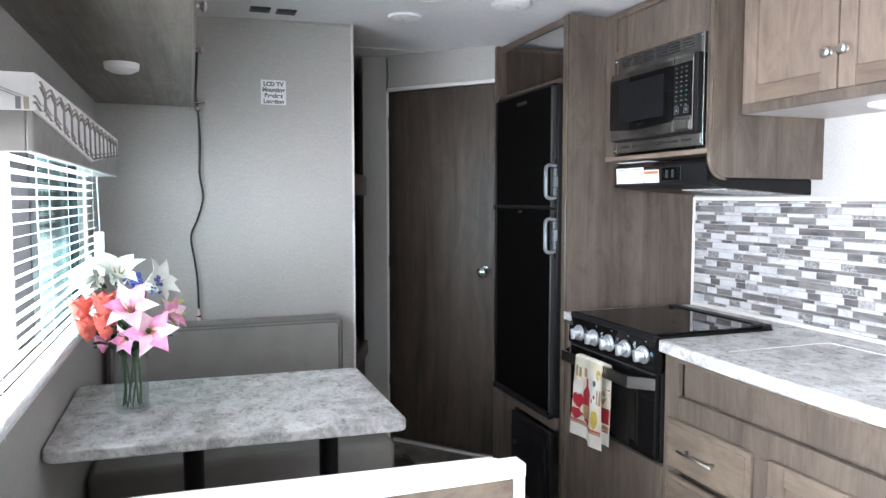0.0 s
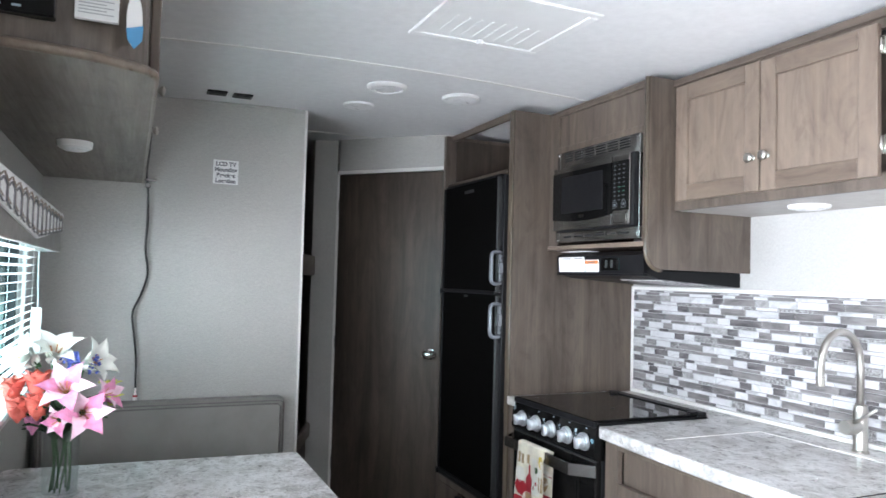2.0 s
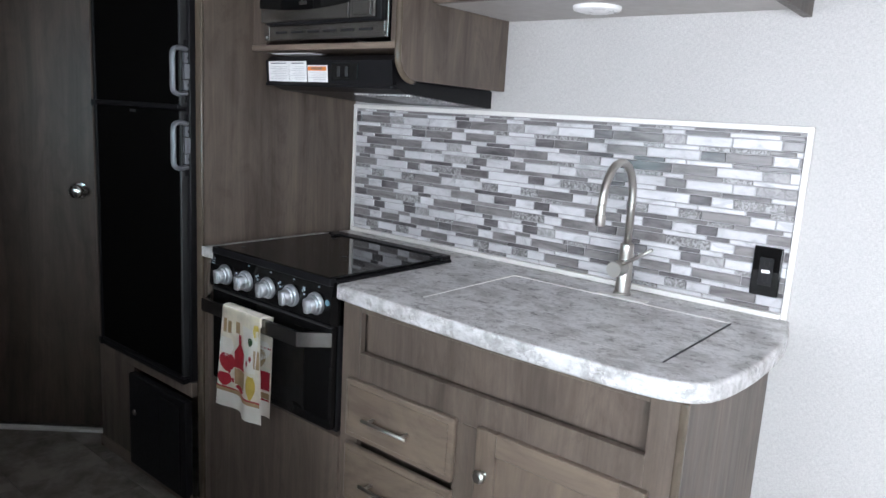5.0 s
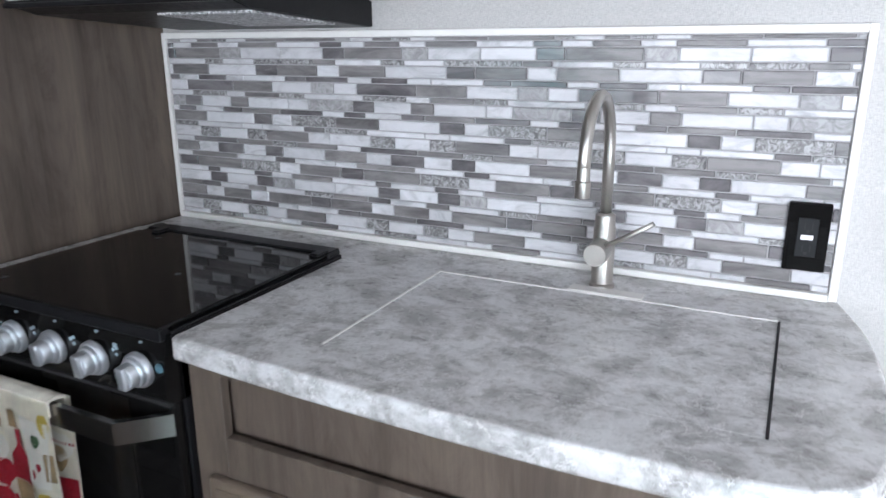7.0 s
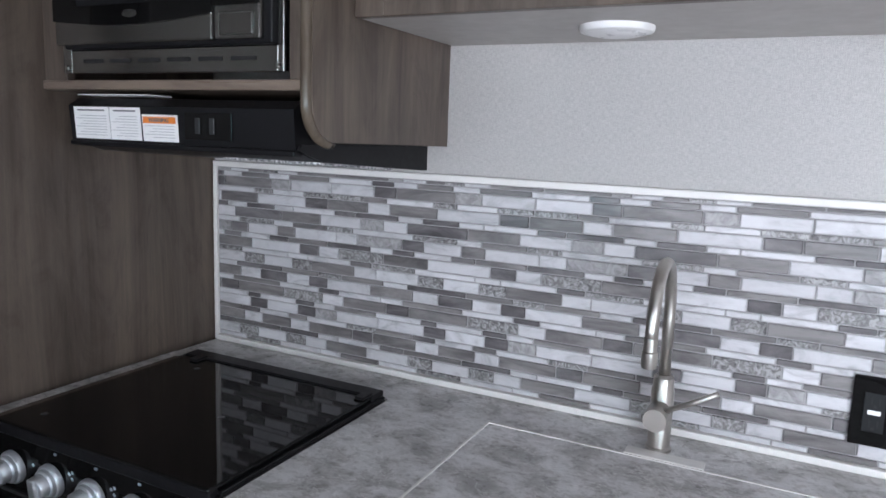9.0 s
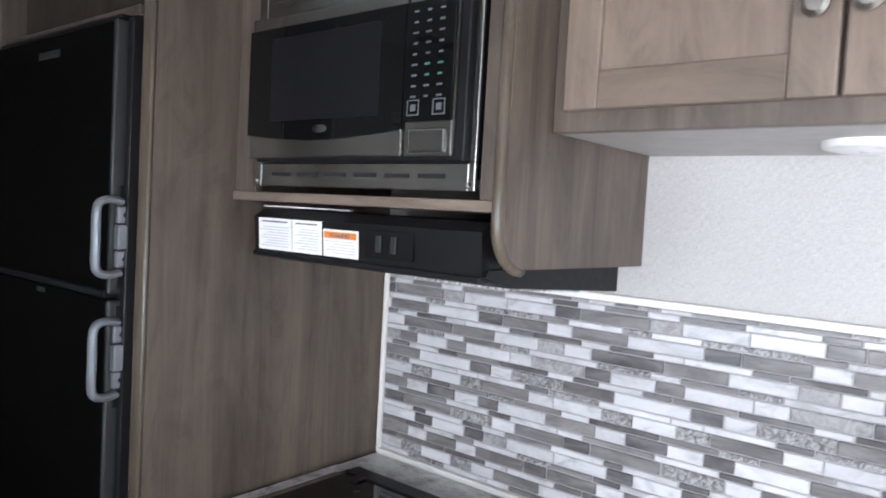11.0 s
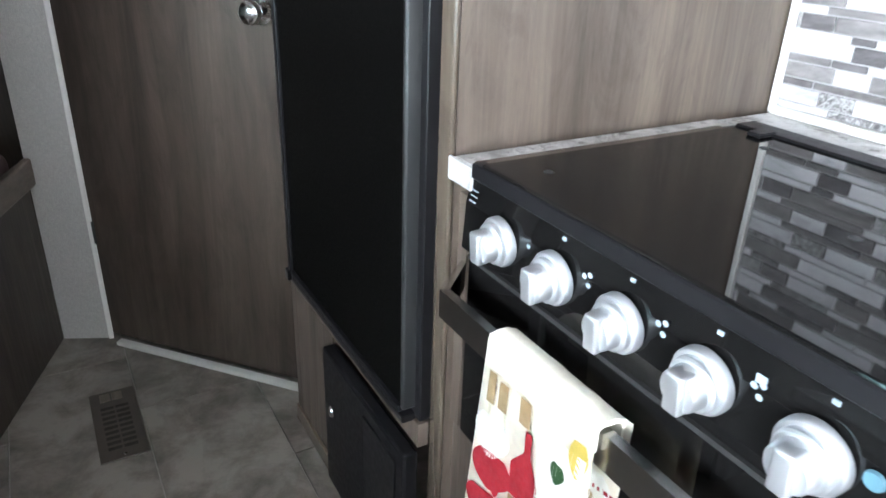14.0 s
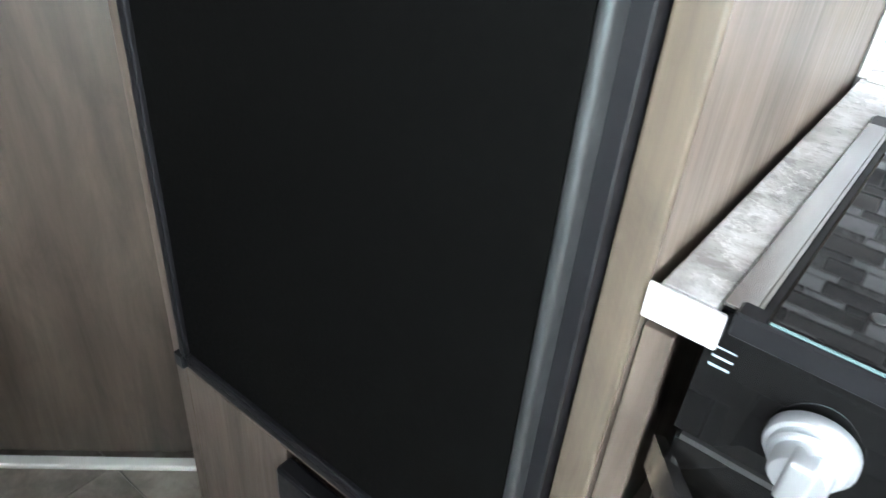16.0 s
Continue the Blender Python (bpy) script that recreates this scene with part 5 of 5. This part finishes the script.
part("fine_print", boxes([(0.0, 0.058 - 0.012 * (k % 2), OY - 0.0508, OY - 0.0500, 1.872 + 0.006 * k, 1.8738 + 0.006 * k) for k in range(5)], 0), M["text_grey"], card, "", False, "stuff")
c2 = thing("round_sticker", (0.085, 1.6, 1.93), "oval white and blue sticker on the cabinet end", "sticker")
part("disc", lathe([(0, 0.0015), (0.028, 0.0015), (0.028, 0)], 28, Matrix.Translation((0.092, OY - 0.016, 1.882)) @ Matrix.Rotation(radians(35), 4, "Z") @ Matrix.Rotation(radians(90), 4, "X") @ Matrix.Diagonal((0.6, 1.8, 1, 1))), M["label"], c2)
part("lower_half", slab([(-0.018, -0.02), (0.018, -0.005), (0.016, -0.035), (0.0, -0.054), (-0.014, -0.04)], "y", -0.0030, -0.0016), M["blue_card"], c2).matrix_local = c2.matrix_basis.inverted() @ Matrix.Translation((0.092, OY - 0.016, 1.882)) @ Matrix.Rotation(radians(35), 4, "Z")
puck("overhead_cabinet_light", -0.062, 2.475, OZ - 0.0005, 0.049, "round white puck light under the overhead cabinet", 0.0, 0.03)

cab = thing("antenna_cable", (0.17, 3.4, 1.3), "loose black cable hanging from the overhead cabinet along the wall", "cable")
line = [(0.160, 3.40, 2.03), (0.156, 3.41, 1.93), (0.152, 3.42, 1.84), (0.160, 3.43, 1.75), (0.164, 3.43, 1.62), (0.160, 3.43, 1.50), (0.172, 3.43, 1.40), (0.150, 3.43, 1.31), (0.119, 3.43, 1.23), (0.130, 3.43, 1.13), (0.141, 3.43, 1.03), (0.143, 3.43, 0.91)]
part("sheath", tube(curve_points(line, 6), 0.0045, 8), M["wire"], cab, "", True)
part("second_wire", tube(curve_points([(a + 0.005 * math.sin(7 * c), b - 0.004, c) for a, b, c in line[:6]], 6), 0.003, 6), plain("grey_wire", (0.12, 0.12, 0.12), 0.5), cab, "thin grey wire beside it", True)
part("connector", lathe([(0.004, 0), (0.008, 0.004), (0.008, 0.035), (0.005, 0.045), (0.004, 0.07)], 14, Matrix.Translation((0.143, 3.43, 0.843))), M["cap"], cab, "pale plug", True)
part("plug_band", lathe([(0.0095, 0), (0.0095, 0.008)], 14, Matrix.Translation((0.143, 3.43, 0.872))), M["red"], cab, "red ring")
part("tie", boxes([(0.143, 0.19, 3.415, 3.435, 1.80, 1.808), (0.148, 0.168, 3.42, 3.449, 1.77, 1.79)], 0.002), M["steel"], cab, "small metal clip")

sign = thing("wall_sign", (0.5, 3.44, 1.9), "small white paper sign stuck on the partition wall", "sign")
sx0, sx1, sz0, sz1 = 0.427, 0.537, 1.813, 1.922
part("sheet", box(sx0, sx1, TVY - 0.0025, TVY - 0.0005, sz0, sz1, 0), M["label"], sign)
for k, word in enumerate(("LCD TV", "Mounting", "Bracket", "Location")):
    part("lettering", lettering(word, 0.0255, Matrix.Translation(((sx0 + sx1) / 2, TVY - 0.003, sz1 - 0.0265 - 0.0255 * k)) @ Matrix.Rotation(radians(90), 4, "X"), 0.0013), M["ink"], sign, "dark grey line of lettering")

# ---- dinette ----
TZ, TX1, TY0, TY1 = 0.782, 0.674, 2.021, 2.676
tab = thing("dinette_table", (0.2, 2.29, 0), "marbled laminate dinette table on two black posts", "table")
out_t = [(XL + 0.004, TY0)] + arc(TX1 - 0.03, TY0 + 0.03, 0.03, -90, 0, 5) + [(TX1 - 0.0, TY1 - 0.02)] + arc(TX1 - 0.02, TY1 - 0.02, 0.02, 0, 90, 4)[1:] + [(XL + 0.004, TY1)]
out_t = out_t[1:-1] + arc(XL + 0.036, TY1 - 0.03, 0.03, 90, 180, 5) + arc(XL + 0.046, TY0 + 0.04, 0.04, 180, 270, 6)
out_t = [(x, y - 0.05 * (x - 0.21)) for x, y in out_t]
bm = slab(out_t, "z", TZ - 0.032, TZ)
bmesh.ops.bevel(bm, geom=[e for e in bm.edges if abs(e.verts[0].co.z - e.verts[1].co.z) < 1e-6], offset=0.006, segments=3, affect="EDGES", profile=0.5)
part("tabletop", bm, M["counter"], tab)
for x in (0.112, 0.515):
    lg = part("leg", lathe([(0.030, 0.0), (0.030, TZ - 0.05)], 24, Matrix.Translation((x, 2.35, 0.0))), M["black"], tab, "black round table post", True)
    part("socket", lathe([(0.075, 0), (0.075, 0.012), (0.034, 0.03), (0.034, 0.06)], 28, Matrix.Translation((x, 2.35, 0.0))), M["black"], lg, "", True)
    part("top_socket", lathe([(0.034, TZ - 0.09), (0.034, TZ - 0.05), (0.07, TZ - 0.036), (0.07, TZ - 0.0325)], 28, Matrix.Translation((x, 2.35, 0.0))), M["black"], lg, "", True)


def cushion(x0, x1, y0, y1, z0, z1, r=0.03, puff=0.008):
    bm = bmesh.new()
    add_box(bm, x0, x1, y0, y1, z0, z1, r, 4)
    return bm


rb2 = thing("dinette_bench", (0.3, 3.1, 0), "grey vinyl dinette bench against the partition wall", "bench")
part("base", box(XL, 0.82, 2.78, TVY - 0.002, 0, 0.34, 0.004), M["wood"], rb2)
part("seat_cushion", cushion(XL + 0.01, 0.84, 2.72, 3.32, 0.34, 0.47), M["vinyl"], rb2, "", True)
part("front_skirt", box(XL + 0.01, 0.82, 2.745, 2.778, 0.03, 0.34, 0.006, 2), M["vinyl"], rb2)
bk = part("backrest", cushion(XL + 0.02, 0.765, 3.33, TVY - 0.006, 0.44, 0.858, 0.022), M["vinyl"], rb2, "", True)
for inset in (0.0, 0.014):
    part("piping", tube([(XL + 0.035 + inset, 3.3285, 0.5), (XL + 0.035 + inset, 3.3285, 0.836 - inset), (XL + 0.05 + inset, 3.3285, 0.848 - inset), (0.744 - inset, 3.3285, 0.848 - inset), (0.757 - inset, 3.3285, 0.836 - inset), (0.757 - inset, 3.3285, 0.5)], 0.003, 8), M["piping"], bk, "thin grey piping", True)

fb = thing("near_dinette_bench", (0.25, 1.7, 0), "dinette bench with wood back panel and white rounded cap", "bench")
part("back_panel", box(XL, 0.718, 1.415, 1.435, 0, 0.838, 0.002), M["maple_y"], fb)
part("side_panel", box(0.705, 0.718, 1.527, 2.0, 0, 0.338, 0.002), M["wood"], fb)
part("core", box(XL, 0.690, 1.436, 1.470, 0.0, 0.8385, 0.002), M["wood"], fb)
part("cap", slab([(XL, 1.395), (0.721, 1.395), (0.738, 1.40), (0.746, 1.415), (0.744, 1.458), (0.705, 1.458), (0.690, 1.474), (XL, 1.515)], "z", 0.839, 0.858), M["cap"], fb, "bright white vinyl cap")
part("corner_strip", box(0.721, 0.739, 1.402, 1.455, 0.0, 0.8385, 0.003, 2), M["cap"], fb, "white corner strip")
part("seat_cushion", cushion(XL + 0.01, 0.72, 1.53, 2.02, 0.34, 0.47), M["vinyl"], fb, "", True)
part("backrest", cushion(XL + 0.02, 0.69, 1.472, 1.56, 0.47, 0.815, 0.02), M["vinyl"], fb, "", True)

# ---- flowers ----
VX, VY = -0.052, 2.356
vase = thing("flower_vase", (VX, VY, TZ), "clear cylindrical glass vase with artificial flowers on the table", "vase")
part("glass_body", lathe([(0.0, 0.0), (0.045, 0.0), (0.046, 0.004), (0.047, 0.178), (0.0475, 0.18), (0.0445, 0.18), (0.0435, 0.012), (0.0, 0.010)], 40, Matrix.Translation((VX, VY, TZ + 0.0005))), M["glass"], vase, "", True).visible_shadow = False
bouquet = thing("bouquet", (VX, VY, TZ + 0.013), "bouquet of pink lilies, coral roses and white lilies in the vase", "flowers")
rg = random.Random(11)


def petal(bm, m, length, width, curl, n=7, cup=0.25):
    """A pointed petal that rises from the origin along +z and curls outward to +x."""
    grid = []
    for j in range(n + 1):
        v = j / n
        w = width * math.sin(math.pi * min(1.0, (0.12 + 0.88 * v)) ** 0.9) ** 0.8 * (1 - 0.15 * v)
        a = curl * v
        cx, cz = length * (1 - math.cos(a)) / max(curl, 0.01), length * math.sin(a) / max(curl, 0.01)
        row = []
        for i in range(5):
            u = (i / 4) * 2 - 1
            row.append(bm.verts.new(m @ Vector((cx + cup * w * u * u * -1 + 0.004 * math.sin(9 * v + u * 3), w * u, cz + 0.1 * w * u * u))))
        grid.append(row)
    for a, b in zip(grid, grid[1:]):
        for i in range(4):
            bm.faces.new((a[i], a[i + 1], b[i + 1], b[i]))


def lily(at, aim, size, mat, inner, nm):
    rot = Vector(aim).to_track_quat("Z", "Y").to_matrix().to_4x4()
    core = part(nm, lathe([(0.004, -0.02), (0.010, 0.0), (0.012, 0.012), (0.002, 0.02)], 10, Matrix.Translation(at) @ rot), M["stem"], bouquet, "", True)
    for k in range(6):
        bm = bmesh.new()
        petal(bm, Matrix.Translation(at) @ rot @ Matrix.Rotation(radians(60 * k + rg.uniform(-8, 8)), 4, "Z") @ Matrix.Translation((0.004, 0, 0)), size * rg.uniform(1.05, 1.25), size * (0.33 if k % 2 else 0.28), rg.uniform(1.3, 2.0), 10)
        part("petal", bm, mat if k % 2 else inner, core, "", True)
    for k in range(5):
        bm = bmesh.new()
        a = radians(72 * k)
        p0, p1 = Vector((0, 0, 0.01)), Vector((0.016 * math.cos(a), 0.016 * math.sin(a), size * 0.55))
        mm = Matrix.Translation(at) @ rot
        tube([mm @ p0, mm @ ((p0 + p1) / 2), mm @ p1], 0.0014, 5, bm)
        part("stamen", bm, M["stamen"], core, "", True)
    return core


def rose(at, size, mat):
    core = part("rose", lathe([(0.003, -0.02), (size * 0.35, 0.0), (size * 0.5, size * 0.5), (size * 0.3, size * 0.95), (0, size * 0.8)], 14, Matrix.Translation(at)), mat, bouquet, "", True)
    for k in range(8):
        bm = bmesh.new()
        a = radians(45 * k + rg.uniform(-10, 10))
        r = size * (0.24 + 0.14 * (k % 2))
        petal(bm, Matrix.Translation(at) @ Matrix.Rotation(a, 4, "Z") @ Matrix.Translation((r, 0, -0.004)), size * 1.25, size * 0.52, 0.55 + 0.35 * (k % 2), 6, 0.4)
        part("petal", bm, mat, core, "", True)
    return core


def P(dx, dy, dz):
    return Vector((VX + dx, VY + dy, TZ + dz))


heads = [(P(0.012, -0.055, 0.285), (-0.1, -0.8, 0.6)), (P(0.050, -0.075, 0.240), (0.25, -0.95, 0.15)), (P(0.088, -0.015, 0.270), (0.75, -0.6, 0.35)), (P(0.004, -0.06, 0.225), (-0.35, -0.9, -0.1))]
for k, (at, aim) in enumerate(heads):
    lily(at, aim, (0.096, 0.096, 0.066, 0.056)[k], M["petal_pink"], M["petal_pale"], "pink_lily")
whites = [(P(-0.075, 0.02, 0.365), (-0.5, -0.45, 0.45)), (P(0.045, 0.03, 0.35), (0.6, -0.4, 0.35)), (P(-0.03, 0.03, 0.365), (0.1, -0.5, 0.8))]
for at, aim in whites:
    lily(at, aim, 0.095, M["petal_white"], M["petal_white"], "white_lily")
for d in ((-0.125, -0.01, 0.280), (-0.065, -0.015, 0.295), (-0.105, -0.035, 0.232), (-0.058, -0.05, 0.238)):
    rose(P(*d), 0.050, M["petal_coral"])
rose(P(-0.07, -0.02, 0.195), 0.034, M["petal_pink"])
for d in ((0.0, 0.02, 0.36), (0.075, 0.01, 0.335), (0.02, 0.03, 0.345)):
    bm = bmesh.new()
    for k in range(46):
        a, h = rg.uniform(0, 6.28), rg.uniform(0, 1)
        r = 0.017 * (1 - 0.6 * h)
        bmesh.ops.create_icosphere(bm, subdivisions=1, radius=rg.uniform(0.003, 0.0052), matrix=Matrix.Translation(P(*d) + Vector((r * math.cos(a), r * math.sin(a), 0.05 * h))))
    part("grape_hyacinth", bm, M["petal_blue"], bouquet, "cluster of small blue bells", True, "stuff")
for d in ((0.115, 0.01, 0.28), (0.12, -0.01, 0.245)):
    bm = bmesh.new()
    for k in range(7):
        petal(bm, Matrix.Translation(P(*d)) @ Matrix.Rotation(radians(51 * k), 4, "Z") @ Matrix.Rotation(radians(20), 4, "Y"), 0.045, 0.012, 0.9, 5)
    part("yellow_blossom", bm, M["petal_yellow"], bouquet, "", True)
tips = [h[0] for h in heads] + [w[0] for w in whites] + [P(-0.105, -0.01, 0.285), P(-0.045, -0.015, 0.30), P(-0.085, -0.035, 0.235)]
for k, tip in enumerate(tips):
    a = k * 2.4
    foot = P(0.024 * math.cos(a), 0.024 * math.sin(a), 0.014)
    rim_p = P(0.022 * math.cos(a + 0.7), 0.022 * math.sin(a + 0.7), 0.17)
    part("stem", tube(curve_points([foot, (foot + rim_p) / 2 + Vector((0.004, 0.002, 0)), rim_p, (rim_p + tip) / 2 + Vector((0, 0, 0.01)), tip], 4), 0.0027, 6), M["stem"], bouquet, "", True)
for k in range(26):
    a = k * 2.4 + 0.4
    el = rg.uniform(-0.2, 0.7)
    bm = bmesh.new()
    mm = Matrix.Translation(P(0.02 * math.cos(a), 0.02 * math.sin(a), rg.uniform(0.14, 0.23))) @ Matrix.Rotation(a, 4, "Z") @ Matrix.Rotation(radians(35 + 30 * el), 4, "Y")
    petal(bm, mm, rg.uniform(0.07, 0.115), rg.uniform(0.016, 0.026), rg.uniform(0.5, 1.0), 6)
    part("leaf", bm, M["leaf"], bouquet, "", True)

# ---- bunks behind the partition ----
A, Bp = Vector((0.80, TVY + 0.052, 0)), Vector((1.050, 4.138, 0))
bd = (Bp - A).normalized()
bunk_m = Matrix(((bd.x, -bd.y, 0, A.x), (bd.y, bd.x, 0, A.y), (0, 0, 1, 0), (0, 0, 0, 1)))
bl = (Bp - A).length
bk1 = thing("bunk_beds", (0.9, 3.8, 0), "dark built-in bunk beds with pale wood rails in the corner", "bed")
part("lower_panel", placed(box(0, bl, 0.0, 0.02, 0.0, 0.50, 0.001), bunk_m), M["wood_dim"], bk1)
part("lower_rail", placed(box(0, bl, -0.022, 0.0, 0.50, 0.578, 0.006, 2), bunk_m), M["maple_dark_y"], bk1, "pale greige bed rail")
part("upper_rail", placed(box(0, bl, -0.022, 0.02, 1.41, 1.52, 0.006, 2), bunk_m), M["maple_dark_y"], bk1, "pale greige bed rail")
part("lower_mattress", placed(cushion(0.0, bl, 0.03, 1.0, 0.44, 0.60, 0.03), bunk_m), M["bedding"], bk1, "brown patterned mattress", True)
part("upper_mattress", placed(cushion(0.0, bl, 0.03, 1.0, 1.40, 1.50, 0.03), bunk_m), M["bedding"], bk1, "brown patterned mattress", True)
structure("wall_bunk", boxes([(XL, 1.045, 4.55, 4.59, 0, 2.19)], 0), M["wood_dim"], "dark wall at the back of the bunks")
structure("wall_bathroom_back", boxes([(1.187, XR, 4.7, 4.74, 0, 2.16), (1.12, 1.187, 4.2, 4.7, 0, 2.16)], 0), M["linen_grey"], "plain wall behind the bathroom door")

# ---- floor pieces ----
vent = thing("floor_register", (1.13, 3.65, 0), "brown metal floor register set in the tiles", "vent")
part("frame", box(1.088, 1.200, 3.497, 3.792, -0.001, 0.004, 0.001), M["vent_metal"], vent)
rows = []
for k in range(2):
    for j in range(9):
        rows.append((1.110 + 0.036 * k, 1.142 + 0.036 * k, 3.535 + j * 0.0215, 3.547 + j * 0.0215, 0.0036, 0.0046))
part("grille_cut", boxes(rows, 0), M["vent_slot"], vent, "", False, "stuff")
for x0 in (1.113, 1.143):
    part("damper", box(x0, x0 + 0.025, 3.745, 3.78, 0.004, 0.006, 0.0005), M["edge_y"], vent, "small pale damper opening")
part("screw", lathe([(0, 0.006), (0.004, 0.005), (0.005, 0.004)], 10, Matrix.Translation((1.145, 3.512, 0))), M["steel"], vent)

tile_mesh = {}


def tile_object(name, sx, sy, sz, mat, at, parent, bevel=0.0012, kind=""):
    key = (name, round(sx, 4), round(sy, 4), round(sz, 4), mat.name)
    if key not in tile_mesh:
        bm = box(-sx / 2, sx / 2, -sy / 2, sy / 2, -sz / 2, sz / 2, bevel)
        me = bpy.data.meshes.new(name)
        bm.to_mesh(me)
        bm.free()
        me.materials.append(mat)
        tile_mesh[key] = me
    ob = new(name, tile_mesh[key])
    ob.parent = parent
    if parent.type == "EMPTY":
        ob.matrix_parent_inverse = parent.matrix_basis.inverted()
    ob.location = at
    return tagged(ob, "", "", "", kind)


tw_, tl_ = 0.305, 0.62
for c in range(-5, 4):
    x0 = 1.204 + c * tw_
    off = 3.33 if c % 2 else 3.68
    for r in range(-10, 4):
        y0 = off + r * tl_
        xa, xb, ya, yb = max(x0, XL), min(x0 + tw_, XR), max(y0, YB), min(y0 + tl_, YF)
        if xb - xa < 0.03 or yb - ya < 0.03:
            continue
        tile_object("floor_tile", round(xb - xa - 0.003, 4), round(yb - ya - 0.003, 4), 0.006, M["floor_tile"], ((xa + xb) / 2, (ya + yb) / 2, -0.003), floor, 0.0006)

# ---- mosaic backsplash ----
BY0, BY1, BZ0, BZ1 = 1.190, 2.762, CTR + 0.001, 1.384
sp = thing("mosaic_backsplash", (2.23, 1.97, CTR), "grey and white linear glass and stone mosaic backsplash behind the worktop", "backsplash")
part("grout", box(2.2305, XR, BY0, BY1, BZ0, BZ1, 0), M["grout"], sp, "grey grout bed")
part("edge_trim", boxes([(2.222, XR, BY0, BY1, BZ1, BZ1 + 0.014), (2.222, XR, BY0 - 0.014, BY0, BZ0, BZ1 + 0.014), (2.222, XR, BY1 - 0.012, BY1, BZ0, BZ1), (2.215, XR, BY0, BY1 - 0.012, BZ0, BZ0 + 0.014)], 0.002, 2), M["trim"], sp, "white edge trim")

# One sheet of the mosaic, row by row from the top: where it starts beside the range, then kind and length in millimetres.
# W white marble, G pale grey marble, S brown-grey stone, D smoky glass, M crackled stone.
SHEET = (
    (390, "S141 G39 W58 S49 M46 W61 S119"),
    (365, "W122 D59 W60 S90 W63 S118"),
    (374, "W120 D59 S150 G63 W121"),
    (465, "S63 W120 M59 W96 M81 M93"),
    (362, "S115 W60 S123 W149 D66"),
    (382, "D61 D117 W63 D91 W59 W122"),
    (343, "W115 G64 W62 D152 S121"),
    (436, "W163 M112 W59 S105 M74"),
    (389, "W58 G124 D57 W94 S57 W123"),
    (363, "D123 W60 D58 W93 D59 S120"),
    (339, "W57 M126 S118 W154 D59"),
    (430, "D60 M117 W151 W61 W125"),
    (442, "W62 W112 M64 W88 M62 S124"),
    (405, "S119 W64 D149 S112 M69"),
    (364, "W123 S116 W65 D85 W68 D55"),
    (398, "W120 W58 S154 W121 D60"),
    (350, "W62 S121 D61 S149 M120"),
    (386, "S119 W121 D41 W113 D58 W61"),
    (393, "W120 W121 D56 W97 D55 G64"),
    (422, "M83 S99 D61 W93 S58 W119"),
    (439, "D58 S117 W60 S91 W58 S129"),
    (399, "W119 D64 S150 D119 W61"),
    (481, "W116 M62 W92 M61 W63 S118"),
    (3, "W103 M113 W126 W61 S110"),
)
TILE_KINDS = {"W": "tile_white", "G": "tile_light", "S": "tile_grey", "D": "tile_dark", "M": "tile_mottled"}
PERIOD, PITCH, TOP_ROW, JOINT = 0.513, 0.01941, 1.3874, 0.0026
rg = random.Random(23)
for r, (start, text) in enumerate(SHEET):
    is_tall = r % 2 == 0
    zc, h = TOP_ROW - PITCH * r, 0.0258 if is_tall else 0.0130
    zlo, zhi = max(zc - h / 2, BZ0 + 0.0135), min(zc + h / 2, BZ1 - 0.001)
    y = BY1 - start / 1000 + PERIOD
    pieces = [(p[0], int(p[1:]) / 1000) for p in text.split()]
    scale = PERIOD / sum(L for kd, L in pieces)
    k = 0
    while y > BY0:
        kd, L = pieces[k % len(pieces)]
        ya, yb = max(y - L * scale, BY0 + 0.001), min(y, BY1 - 0.013)
        if yb - ya > 0.006:
            proud = 0.0045 + rg.choice((0, 0.0005, 0.001))
            tile_object("mosaic_tile" if is_tall else "mosaic_strip", round(proud, 4), round(yb - ya - JOINT, 3), round(zhi - zlo - JOINT, 4), M[TILE_KINDS[kd]], (2.2305 - proud / 2 + 0.001, (ya + yb) / 2, (zlo + zhi) / 2), sp, 0.0013)
        y -= L * scale
        k += 1
